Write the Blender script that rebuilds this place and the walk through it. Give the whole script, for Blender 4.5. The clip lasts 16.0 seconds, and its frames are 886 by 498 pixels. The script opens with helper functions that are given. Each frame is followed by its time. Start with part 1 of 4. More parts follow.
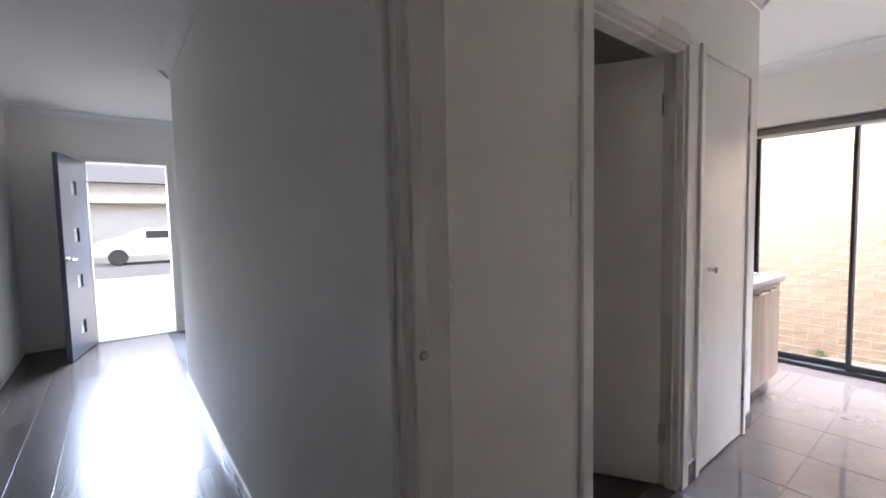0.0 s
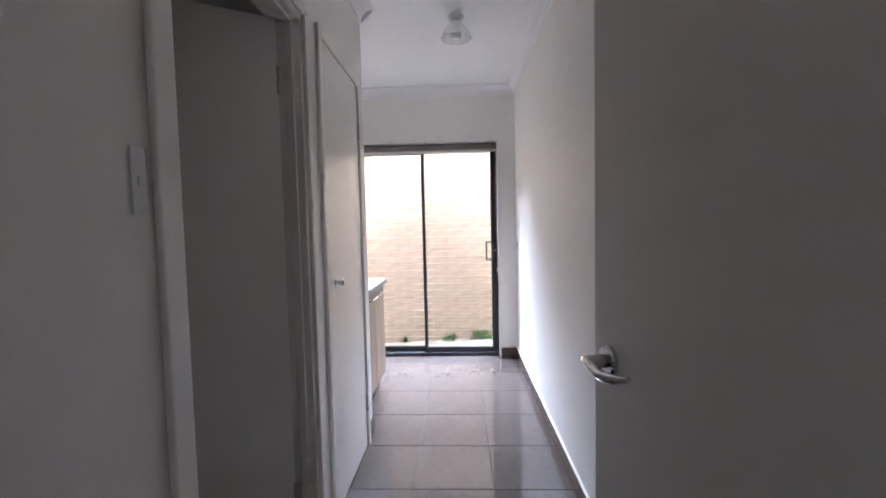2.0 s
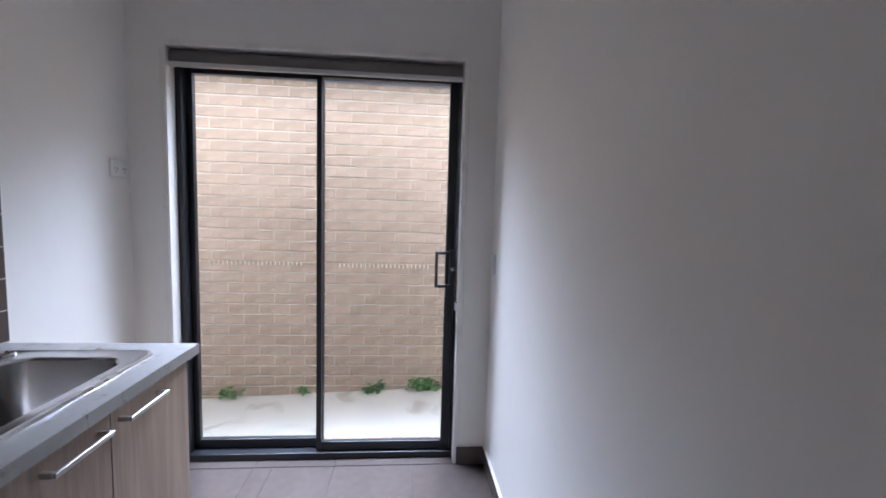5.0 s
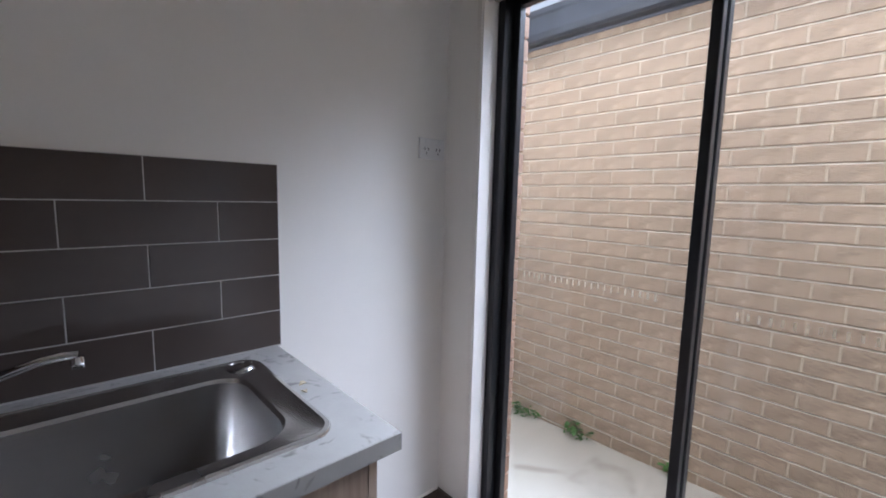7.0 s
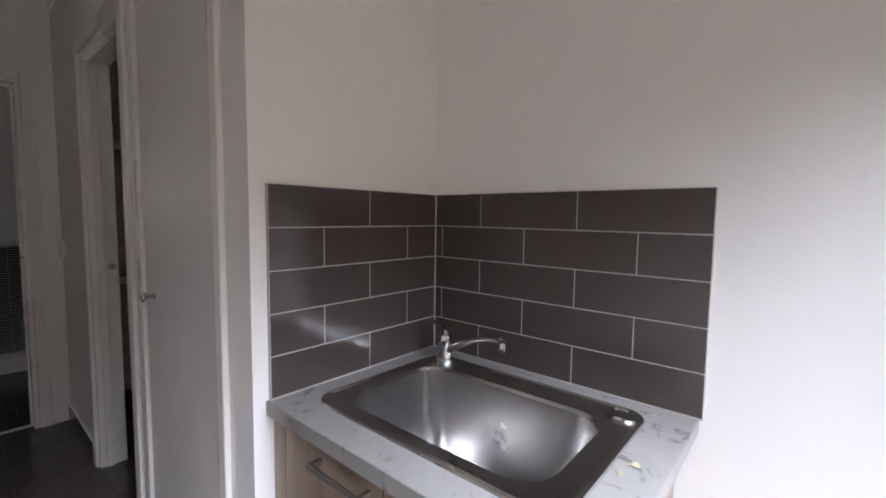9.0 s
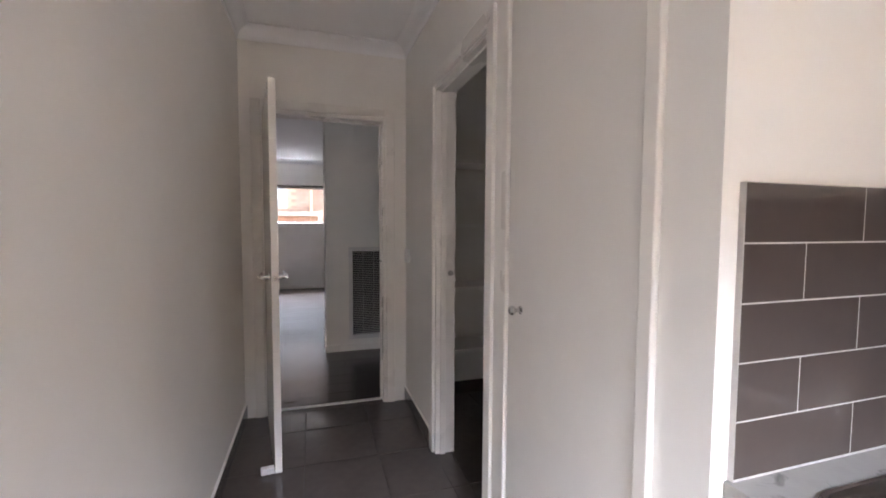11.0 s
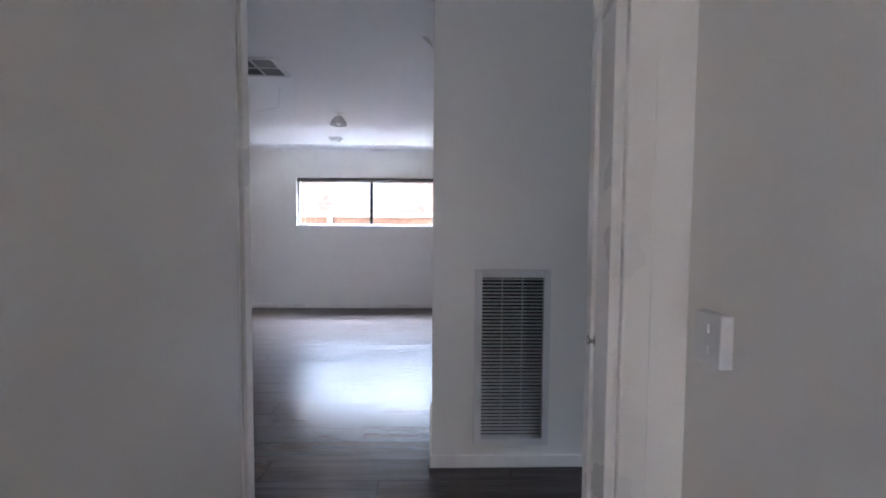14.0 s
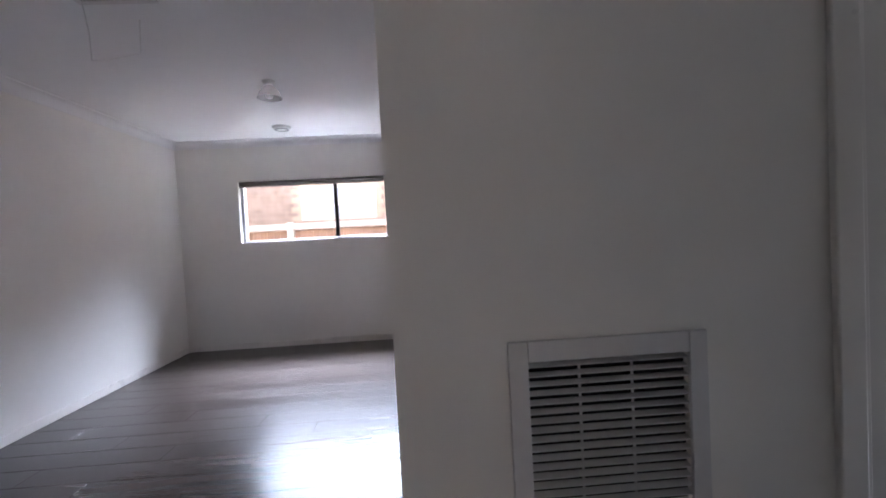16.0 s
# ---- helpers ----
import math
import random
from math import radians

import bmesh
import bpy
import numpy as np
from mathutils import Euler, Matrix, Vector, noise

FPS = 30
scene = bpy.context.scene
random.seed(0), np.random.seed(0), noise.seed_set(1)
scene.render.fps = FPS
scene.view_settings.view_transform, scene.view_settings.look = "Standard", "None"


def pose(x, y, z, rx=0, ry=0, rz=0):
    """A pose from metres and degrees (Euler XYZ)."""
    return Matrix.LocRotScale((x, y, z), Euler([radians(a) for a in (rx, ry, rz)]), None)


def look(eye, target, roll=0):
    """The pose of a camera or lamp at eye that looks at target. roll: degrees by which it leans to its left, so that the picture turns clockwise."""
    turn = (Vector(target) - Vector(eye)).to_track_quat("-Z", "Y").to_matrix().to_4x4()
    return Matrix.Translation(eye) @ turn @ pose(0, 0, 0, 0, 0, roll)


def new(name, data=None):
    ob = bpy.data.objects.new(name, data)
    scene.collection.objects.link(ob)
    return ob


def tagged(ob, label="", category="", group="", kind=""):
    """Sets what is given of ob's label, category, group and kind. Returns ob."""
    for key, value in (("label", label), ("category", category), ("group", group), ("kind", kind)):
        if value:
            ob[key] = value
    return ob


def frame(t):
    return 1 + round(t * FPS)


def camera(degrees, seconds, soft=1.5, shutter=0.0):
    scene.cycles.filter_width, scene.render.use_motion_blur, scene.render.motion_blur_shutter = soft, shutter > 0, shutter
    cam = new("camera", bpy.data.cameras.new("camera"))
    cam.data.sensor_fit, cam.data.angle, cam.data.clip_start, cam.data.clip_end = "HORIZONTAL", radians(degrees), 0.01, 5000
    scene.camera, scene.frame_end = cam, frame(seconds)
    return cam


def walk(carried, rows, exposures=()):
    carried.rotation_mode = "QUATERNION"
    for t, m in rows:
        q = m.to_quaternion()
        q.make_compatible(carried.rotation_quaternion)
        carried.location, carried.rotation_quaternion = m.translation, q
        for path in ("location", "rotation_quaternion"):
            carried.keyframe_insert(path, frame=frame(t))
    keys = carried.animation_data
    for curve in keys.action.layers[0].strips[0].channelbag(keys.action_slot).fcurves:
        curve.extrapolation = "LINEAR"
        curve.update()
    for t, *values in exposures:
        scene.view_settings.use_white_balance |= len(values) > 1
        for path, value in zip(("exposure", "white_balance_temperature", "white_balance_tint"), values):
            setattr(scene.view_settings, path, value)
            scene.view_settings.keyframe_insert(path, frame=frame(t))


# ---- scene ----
cam = camera(92.8, 16.0, soft=1.8)
PATH = [
    (0, (0.007, -0.046, 1.297), (1.234, 1.529, 1.168), -1.2),
    (0.3, (0.059, 0.045, 1.317), (1.676, 1.213, 1.174), -1.5),
    (0.5, (0.084, 0.103, 1.306), (1.886, 0.962, 1.179), -1.6),
    (1, (0.112, 0.162, 1.296), (2.058, 0.609, 1.177), -1.0),
    (1.5, (0.2, 0.177, 1.279), (2.178, 0.436, 1.148), -0.1),
    (2, (0.491, 0.23, 1.27), (2.486, 0.314, 1.163), -1.3),
    (2.3, (0.658, 0.265, 1.286), (2.654, 0.235, 1.172), -1.0),
    (2.5, (0.788, 0.296, 1.273), (2.782, 0.174, 1.17), -1.1),
    (3, (1.082, 0.405, 1.289), (3.036, -0.007, 1.181), -0.5),
    (5.3, (2.52, 0.12, 1.33), (4.51, 0.052, 1.142), 1.8),
    (5.5, (2.596, 0.149, 1.286), (4.588, 0.214, 1.125), 1.2),
    (6, (2.885, 0.189, 1.294), (4.8, 0.726, 1.079), 1.7),
    (6.5, (3.146, 0.217, 1.281), (4.85, 1.243, 1.076), 0.1),
    (7, (3.387, 0.233, 1.303), (4.73, 1.695, 1.062), 1.4),
    (7.5, (3.565, 0.349, 1.264), (4.464, 2.128, 1.094), 1.6),
    (8, (3.704, 0.443, 1.278), (4.053, 2.406, 1.116), 0.9),
    (8.5, (3.877, 0.431, 1.287), (3.207, 2.31, 1.15), 1.6),
    (9, (3.996, 0.355, 1.312), (2.702, 1.872, 1.157), 0.8),
    (9.5, (4.003, 0.295, 1.301), (2.448, 1.542, 1.137), 0.4),
    (10, (3.931, 0.231, 1.31), (2.193, 1.209, 1.157), 0.3),
    (12.5, (2.651, 0.115, 1.305), (0.69, 0.495, 1.208), -0.0),
    (13, (2.257, 0.155, 1.302), (0.285, 0.474, 1.199), -0.2),
    (13.5, (1.829, 0.253, 1.307), (-0.16, 0.432, 1.214), 0.0),
    (13.7, (1.643, 0.279, 1.293), (-0.351, 0.407, 1.198), 0.1),
    (14, (1.404, 0.267, 1.284), (-0.593, 0.322, 1.185), 0.4),
    (14.5, (1.027, 0.264, 1.278), (-0.954, 0.027, 1.188), -1.0),
    (15, (0.696, 0.259, 1.306), (-1.229, -0.277, 1.226), -1.1),
    (15.5, (0.32, 0.188, 1.299), (-1.639, -0.211, 1.258), -2.4),
    (16, (0.011, 0.339, 1.286), (-1.985, 0.444, 1.217), -3.1),
]
EXPOSURES = [(0, 3.85, 6300, 18), (1.0, 3.6, 6600, 20), (1.5, 3.55, 6600, 20), (2.0, 3.45, 5900, 17), (3.0, 3.2, 5400, 18), (5.5, 2.2, 5800, 16), (6.5, 2.05, 5900, 16), (7.5, 1.95, 6000, 15), (8.0, 1.95, 6000, 15), (8.5, 2.35, 6100, 15), (9.0, 2.7, 6400, 18),
             (10.0, 3.4, 6600, 18), (12.5, 4.4, 6500, 18), (13.5, 4.55, 5900, 16), (14.5, 4.3, 5700, 15), (15.0, 4.25, 5700, 15), (15.5, 4.05, 5800, 15), (16, 3.85, 6200, 19)]
walk(cam, [(t, look(eye, target, roll)) for t, eye, target, roll in PATH], EXPOSURES)

# ---- light: an overcast day ----
world = bpy.data.worlds.new("overcast_sky")
scene.world = world
world.use_nodes = True
wn = world.node_tree.nodes
wl = world.node_tree.links
sky = wn.new("ShaderNodeTexSky")
sky.sky_type, sky.sun_disc = "NISHITA", False
sky.sun_elevation, sky.sun_rotation = radians(55), radians(246)
sky.air_density, sky.dust_density, sky.ozone_density = 1.0, 3.0, 1.0
pale = wn.new("ShaderNodeHueSaturation")
pale.inputs["Saturation"].default_value = 0.35
wl.new(sky.outputs["Color"], pale.inputs["Color"])
wl.new(pale.outputs["Color"], wn["Background"].inputs["Color"])
wn["Background"].inputs["Strength"].default_value = 0.07

sun = new("sun", bpy.data.lights.new("sun", "SUN"))
sun.data.energy, sun.data.angle, sun.data.color = 0.58, radians(70), (1.0, 0.97, 0.93)
sun.matrix_world = look((-5, -4, 14), (4, 0, 0))
scene.cycles.diffuse_bounces, scene.cycles.max_bounces = 10, 16


def skylight(name, at, yaw, down, width, height, watts, spread, color):
    """The sky's light that falls in through an opening: an area lamp in the opening, aimed inwards and downwards."""
    la = new(name, bpy.data.lights.new(name, "AREA"))
    la.data.shape, la.data.size, la.data.size_y = "RECTANGLE", width, height
    la.data.energy, la.data.color, la.data.spread = watts, color, radians(spread)
    la.matrix_world = pose(*at, 90 - down, 0, yaw)


# the strip of sky between the two eaves, over the path and over the side yard
skylight("skylight_sliding_door", (5.22, 0.57, 2.52), 90, 58, 3.4, 0.8, 39, 79, (0.765, 0.855, 1.0))
skylight("skylight_side_yard", (-5.95, -0.68, 2.62), -90, 47, 4.4, 0.7, 60, 78, (0.72, 0.83, 1.0))
skylight("skylight_room_window", (-5.72, -0.68, 1.78), -90, 52, 2.3, 0.5, 1.6, 69, (0.72, 0.83, 1.0))
skylight("skylight_front_door", (0.18, 6.56, 1.72), 180, 45, 0.74, 0.6, 7, 66, (0.66, 0.80, 1.0))


# ---- materials ----
def mat(name, color, rough=0.5, metal=0.0, vary=0.06, grain=40.0, blotch=2.5, bump=0.05, bump_scale=150.0, spec=0.5, stretch=(1, 1, 1), rand=0.0, coat=0.0):
    """A surface with fine grain and broad blotches in its colour, uneven gloss and a fine relief."""
    m = bpy.data.materials.new(name)
    m.use_nodes = True
    n, l = m.node_tree.nodes, m.node_tree.links
    b = n["Principled BSDF"]
    b.inputs["Roughness"].default_value = rough
    b.inputs["Metallic"].default_value = metal
    b.inputs["Specular IOR Level"].default_value = spec
    b.inputs["Coat Weight"].default_value = coat
    b.inputs["Coat Roughness"].default_value = 0.15
    tc = n.new("ShaderNodeTexCoord")
    mp = n.new("ShaderNodeMapping")
    mp.inputs["Scale"].default_value = stretch
    l.new(tc.outputs["Object"], mp.inputs["Vector"])
    fine, broad = n.new("ShaderNodeTexNoise"), n.new("ShaderNodeTexNoise")
    fine.inputs["Scale"].default_value, broad.inputs["Scale"].default_value = grain, blotch
    fine.inputs["Detail"].default_value, broad.inputs["Detail"].default_value = 6, 4
    for t in (fine, broad):
        l.new(mp.outputs["Vector"], t.inputs["Vector"])
    add = n.new("ShaderNodeMath")
    add.operation = "ADD"
    l.new(fine.outputs["Fac"], add.inputs[0])
    l.new(broad.outputs["Fac"], add.inputs[1])
    last = add.outputs[0]
    if rand:
        oi = n.new("ShaderNodeObjectInfo")
        sh = n.new("ShaderNodeMath")
        sh.operation = "MULTIPLY_ADD"
        l.new(oi.outputs["Random"], sh.inputs[0])
        sh.inputs[1].default_value, sh.inputs[2].default_value = rand, -rand / 2
        ad = n.new("ShaderNodeMath")
        ad.operation = "ADD"
        l.new(last, ad.inputs[0])
        l.new(sh.outputs[0], ad.inputs[1])
        last = ad.outputs[0]
    ramp = n.new("ShaderNodeMapRange")
    ramp.inputs["From Min"].default_value, ramp.inputs["From Max"].default_value = 0.5, 1.5
    ramp.inputs["To Min"].default_value, ramp.inputs["To Max"].default_value = 1 - vary * 2, 1 + vary * 2
    ramp.clamp = False
    l.new(last, ramp.inputs["Value"])
    mul = n.new("ShaderNodeMix")
    mul.data_type, mul.blend_type = "RGBA", "MULTIPLY"
    mul.inputs[0].default_value = 1.0
    mul.inputs[6].default_value = (*color, 1)
    l.new(ramp.outputs[0], mul.inputs[7])
    l.new(mul.outputs[2], b.inputs["Base Color"])
    rr = n.new("ShaderNodeMapRange")
    rr.inputs["To Min"].default_value, rr.inputs["To Max"].default_value = rough * 0.8, min(1.0, rough * 1.25)
    l.new(broad.outputs["Fac"], rr.inputs["Value"])
    l.new(rr.outputs[0], b.inputs["Roughness"])
    if bump:
        bt = n.new("ShaderNodeTexNoise")
        bt.inputs["Scale"].default_value = bump_scale
        l.new(mp.outputs["Vector"], bt.inputs["Vector"])
        bp = n.new("ShaderNodeBump")
        bp.inputs["Strength"].default_value, bp.inputs["Distance"].default_value = bump, 0.004
        l.new(bt.outputs["Fac"], bp.inputs["Height"])
        l.new(bp.outputs["Normal"], b.inputs["Normal"])
    return m


def speckled(name, light, dark, rough, scale, edge, rand=0.0):
    """A pale ground with irregular darker flecks, for the worktop and stained concrete."""
    m = mat(name, light, rough, vary=0.06, grain=25, blotch=4)
    n, l = m.node_tree.nodes, m.node_tree.links
    b = n["Principled BSDF"]
    src = b.inputs["Base Color"].links[0].from_socket
    tc = n.new("ShaderNodeTexCoord")
    t1 = n.new("ShaderNodeTexNoise")
    t1.inputs["Scale"].default_value, t1.inputs["Detail"].default_value, t1.inputs["Distortion"].default_value = scale, 8, 1.5
    l.new(tc.outputs["Object"], t1.inputs["Vector"])
    r = n.new("ShaderNodeMapRange")
    r.inputs["From Min"].default_value, r.inputs["From Max"].default_value = edge, edge + 0.12
    l.new(t1.outputs["Fac"], r.inputs["Value"])
    mx = n.new("ShaderNodeMix")
    mx.data_type = "RGBA"
    l.new(r.outputs[0], mx.inputs[0])
    l.new(src, mx.inputs[6])
    mx.inputs[7].default_value = (*dark, 1)
    l.new(mx.outputs[2], b.inputs["Base Color"])
    return m


def wood(name, dark, light, rough, along, scale=9.0, rand=0.35, spec=0.5, bump=0.06):
    """Timber whose grain runs along x, y or z of the object."""
    m = bpy.data.materials.new(name)
    m.use_nodes = True
    n, l = m.node_tree.nodes, m.node_tree.links
    b = n["Principled BSDF"]
    b.inputs["Specular IOR Level"].default_value = spec
    tc, mp, oi = n.new("ShaderNodeTexCoord"), n.new("ShaderNodeMapping"), n.new("ShaderNodeObjectInfo")
    s = [scale * 3.0] * 3
    s["xyz".index(along)] = scale * 0.16
    mp.inputs["Scale"].default_value = s
    l.new(tc.outputs["Object"], mp.inputs["Vector"])
    off = n.new("ShaderNodeVectorMath")
    off.operation = "SCALE"
    cmb = n.new("ShaderNodeCombineXYZ")
    for i in range(3):
        l.new(oi.outputs["Random"], cmb.inputs[i])
    l.new(cmb.outputs[0], off.inputs[0])
    off.inputs["Scale"].default_value = 40
    l.new(off.outputs[0], mp.inputs["Location"])
    g1, g2 = n.new("ShaderNodeTexNoise"), n.new("ShaderNodeTexNoise")
    g1.inputs["Scale"].default_value, g1.inputs["Detail"].default_value, g1.inputs["Distortion"].default_value = 1.0, 8, 0.6
    g2.inputs["Scale"].default_value, g2.inputs["Detail"].default_value = 6.0, 5
    for g in (g1, g2):
        l.new(mp.outputs["Vector"], g.inputs["Vector"])
    sm = n.new("ShaderNodeMath")
    sm.operation = "MULTIPLY_ADD"
    l.new(g2.outputs["Fac"], sm.inputs[0])
    sm.inputs[1].default_value = 0.45
    l.new(g1.outputs["Fac"], sm.inputs[2])
    ra = n.new("ShaderNodeMath")
    ra.operation = "MULTIPLY_ADD"
    l.new(oi.outputs["Random"], ra.inputs[0])
    ra.inputs[1].default_value = rand
    l.new(sm.outputs[0], ra.inputs[2])
    mr = n.new("ShaderNodeMapRange")
    mr.inputs["From Min"].default_value, mr.inputs["From Max"].default_value = 0.5, 1.0 + rand
    l.new(ra.outputs[0], mr.inputs["Value"])
    mx = n.new("ShaderNodeMix")
    mx.data_type = "RGBA"
    l.new(mr.outputs[0], mx.inputs[0])
    mx.inputs[6].default_value, mx.inputs[7].default_value = (*dark, 1), (*light, 1)
    l.new(mx.outputs[2], b.inputs["Base Color"])
    rr = n.new("ShaderNodeMapRange")
    rr.inputs["To Min"].default_value, rr.inputs["To Max"].default_value = rough * 0.93, rough * 1.07
    l.new(g2.outputs["Fac"], rr.inputs["Value"])
    ro = n.new("ShaderNodeMath")
    ro.operation = "MULTIPLY_ADD"
    l.new(oi.outputs["Random"], ro.inputs[0])
    ro.inputs[1].default_value = rand * 0.45
    l.new(rr.outputs[0], ro.inputs[2])
    l.new(ro.outputs[0], b.inputs["Roughness"])
    bp = n.new("ShaderNodeBump")
    bp.inputs["Strength"].default_value, bp.inputs["Distance"].default_value = bump, 0.002
    l.new(sm.outputs[0], bp.inputs["Height"])
    l.new(bp.outputs["Normal"], b.inputs["Normal"])
    return m


def pane_glass(name):
    """Thin flat glass: clear straight through, with a mirror gloss that grows at grazing angles."""
    m = bpy.data.materials.new(name)
    m.use_nodes = True
    n, l = m.node_tree.nodes, m.node_tree.links
    n.remove(n["Principled BSDF"])
    thru, gloss, mx = n.new("ShaderNodeBsdfTransparent"), n.new("ShaderNodeBsdfGlossy"), n.new("ShaderNodeMixShader")
    fr, pw, ad = n.new("ShaderNodeLayerWeight"), n.new("ShaderNodeMath"), n.new("ShaderNodeMath")
    thru.inputs["Color"].default_value = (0.96, 0.975, 0.97, 1)
    gloss.inputs["Roughness"].default_value = 0.01
    fr.inputs["Blend"].default_value = 0.5
    pw.operation, ad.operation = "POWER", "MULTIPLY_ADD"
    pw.inputs[1].default_value, ad.inputs[1].default_value, ad.inputs[2].default_value = 5.0, 0.85, 0.025
    l.new(fr.outputs["Facing"], pw.inputs[0])
    l.new(pw.outputs[0], ad.inputs[0])
    l.new(ad.outputs[0], mx.inputs[0])
    l.new(thru.outputs[0], mx.inputs[1])
    l.new(gloss.outputs[0], mx.inputs[2])
    l.new(mx.outputs[0], n["Material Output"].inputs["Surface"])
    return m


def clear_glass(name, rough=0.0, tint=(1, 1, 1)):
    m = bpy.data.materials.new(name)
    m.use_nodes = True
    n, l = m.node_tree.nodes, m.node_tree.links
    b = n["Principled BSDF"]
    b.inputs["Base Color"].default_value = (*tint, 1)
    b.inputs["Transmission Weight"].default_value = 1.0
    b.inputs["Roughness"].default_value = rough
    b.inputs["IOR"].default_value = 1.45
    return m


M_WALL = mat("white_wall_paint", (0.82, 0.802, 0.76), 0.5, vary=0.012, grain=9, blotch=1.3, bump=0.035, bump_scale=220, spec=0.35)
M_CEIL = mat("white_ceiling_paint", (0.82, 0.82, 0.82), 0.8, vary=0.01, grain=8, blotch=1.2, bump=0.03, bump_scale=200, spec=0.2)
M_TRIM = mat("white_gloss_trim", (0.8, 0.775, 0.73), 0.28, vary=0.015, grain=12, blotch=3, bump=0.015, bump_scale=90)
M_DOOR = mat("white_door_enamel", (0.78, 0.755, 0.71), 0.24, vary=0.015, grain=10, blotch=2, bump=0.03, bump_scale=60)
M_TILE = mat("brown_polished_porcelain", (0.085, 0.070, 0.063), 0.05, vary=0.08, grain=22, blotch=5, bump=0.003, bump_scale=12, rand=0.12)
M_GROUT = mat("brown_grout", (0.075, 0.062, 0.054), 0.85, vary=0.15, bump=0.3)
M_SKIRT_TILE = mat("brown_skirting_tile", (0.10, 0.078, 0.066), 0.2, vary=0.1, grain=20, rand=0.3, bump=0.01)
M_WTILE = mat("taupe_wall_tile", (0.074, 0.058, 0.051), 0.12, vary=0.05, grain=14, blotch=3, bump=0.012, bump_scale=25, rand=0.12)
M_WGROUT = mat("pale_grout", (0.44, 0.415, 0.39), 0.85, vary=0.08, bump=0.3)
M_PLANK = wood("dark_oak_laminate", (0.030, 0.022, 0.019), (0.075, 0.058, 0.050), 0.22, "y", scale=6.0, rand=0.10, bump=0.006)
M_CABV = wood("pale_walnut_laminate_upright", (0.17, 0.115, 0.08), (0.36, 0.27, 0.20), 0.4, "z", scale=7, rand=0.1)
M_BENCH = speckled("mottled_grey_worktop", (0.255, 0.243, 0.226), (0.10, 0.093, 0.084), 0.38, 17.0, 0.59)
M_STEEL = mat("brushed_stainless_steel", (0.56, 0.545, 0.53), 0.25, 1.0, vary=0.02, grain=30, blotch=3, bump=0.0)
M_CHROME = mat("polished_chrome", (0.62, 0.62, 0.62), 0.07, 1.0, vary=0.02, bump=0.0)
M_NICKEL = mat("satin_nickel", (0.50, 0.48, 0.45), 0.28, 1.0, vary=0.05, bump=0.0)
M_BLACK = mat("black_powdercoat", (0.014, 0.015, 0.018), 0.35, vary=0.15, grain=30, bump=0.03)
# near-black; in the grille's duct and reveal it paints in the deep shade
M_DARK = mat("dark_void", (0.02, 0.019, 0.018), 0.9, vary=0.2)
M_GLASS = pane_glass("window_glass")
M_MARK = clear_glass("frosted_marking", 0.3, (0.93, 0.92, 0.82))
# opaque white carries the daylight glare of the front door's small panes
M_LITE = mat("glare_white_pane", (0.82, 0.84, 0.86), 0.2, vary=0.02, bump=0.0)
M_SHADEGLASS = pane_glass("lamp_shade_glass")
shn, shl = M_SHADEGLASS.node_tree.nodes, M_SHADEGLASS.node_tree.links
milk, half = shn.new("ShaderNodeBsdfTranslucent"), shn.new("ShaderNodeMixShader")
milk.inputs["Color"].default_value = (0.9, 0.9, 0.9, 1)
half.inputs[0].default_value = 0.35
clear_part = shn["Material Output"].inputs["Surface"].links[0].from_socket
shl.new(clear_part, half.inputs[1])
shl.new(milk.outputs[0], half.inputs[2])
shl.new(half.outputs[0], shn["Material Output"].inputs["Surface"])
M_BLIND = mat("grey_blind_fabric", (0.16, 0.145, 0.135), 0.9, vary=0.05, grain=200, bump=0.2, bump_scale=900)
M_RAIL = mat("pale_aluminium_rail", (0.55, 0.54, 0.52), 0.4, 0.3, vary=0.03)
M_PLASTIC = mat("white_plastic", (0.76, 0.76, 0.75), 0.3, vary=0.015, bump=0.0)
M_GREYPL = mat("grey_plastic", (0.25, 0.25, 0.25), 0.4, vary=0.05)
M_GRILLE = mat("white_grille_enamel", (0.66, 0.65, 0.64), 0.4, vary=0.03, bump=0.0)
M_FILTER = mat("dark_filter_mesh", (0.055, 0.052, 0.05), 0.9, vary=0.2, grain=300, bump=0.3)
M_SHELF = mat("white_melamine_shelf", (0.84, 0.83, 0.80), 0.45, vary=0.02)
M_BRICK = mat("tan_clay_brick", (0.355, 0.266, 0.198), 0.88, vary=0.24, grain=95, blotch=14, bump=0.8, bump_scale=140, stretch=(1, 0.45, 1), rand=0.12)
M_BRICKR = mat("orange_clay_brick", (0.36, 0.225, 0.155), 0.85, vary=0.14, grain=60, blotch=9, bump=0.45, bump_scale=140, rand=0.6)
M_BRICKF = mat("red_clay_brick", (0.38, 0.28, 0.24), 0.85, vary=0.2, grain=12, blotch=4, bump=0.4, bump_scale=90)
M_MORTAR = mat("cream_mortar", (0.72, 0.66, 0.56), 0.9, vary=0.12, bump=0.5, bump_scale=180)
M_PERP = mat("tan_mortar", (0.47, 0.38, 0.29), 0.9, vary=0.12, bump=0.4, bump_scale=160)
# mortar paled by colour for the sky-lit ledge of each brick course
M_BED = mat("sky_lit_mortar", (0.70, 0.63, 0.54), 0.9, vary=0.12, bump=0.4, bump_scale=160)
M_CONC = speckled("pale_concrete", (0.49, 0.455, 0.39), (0.35, 0.31, 0.25), 0.85, 2.2, 0.58)
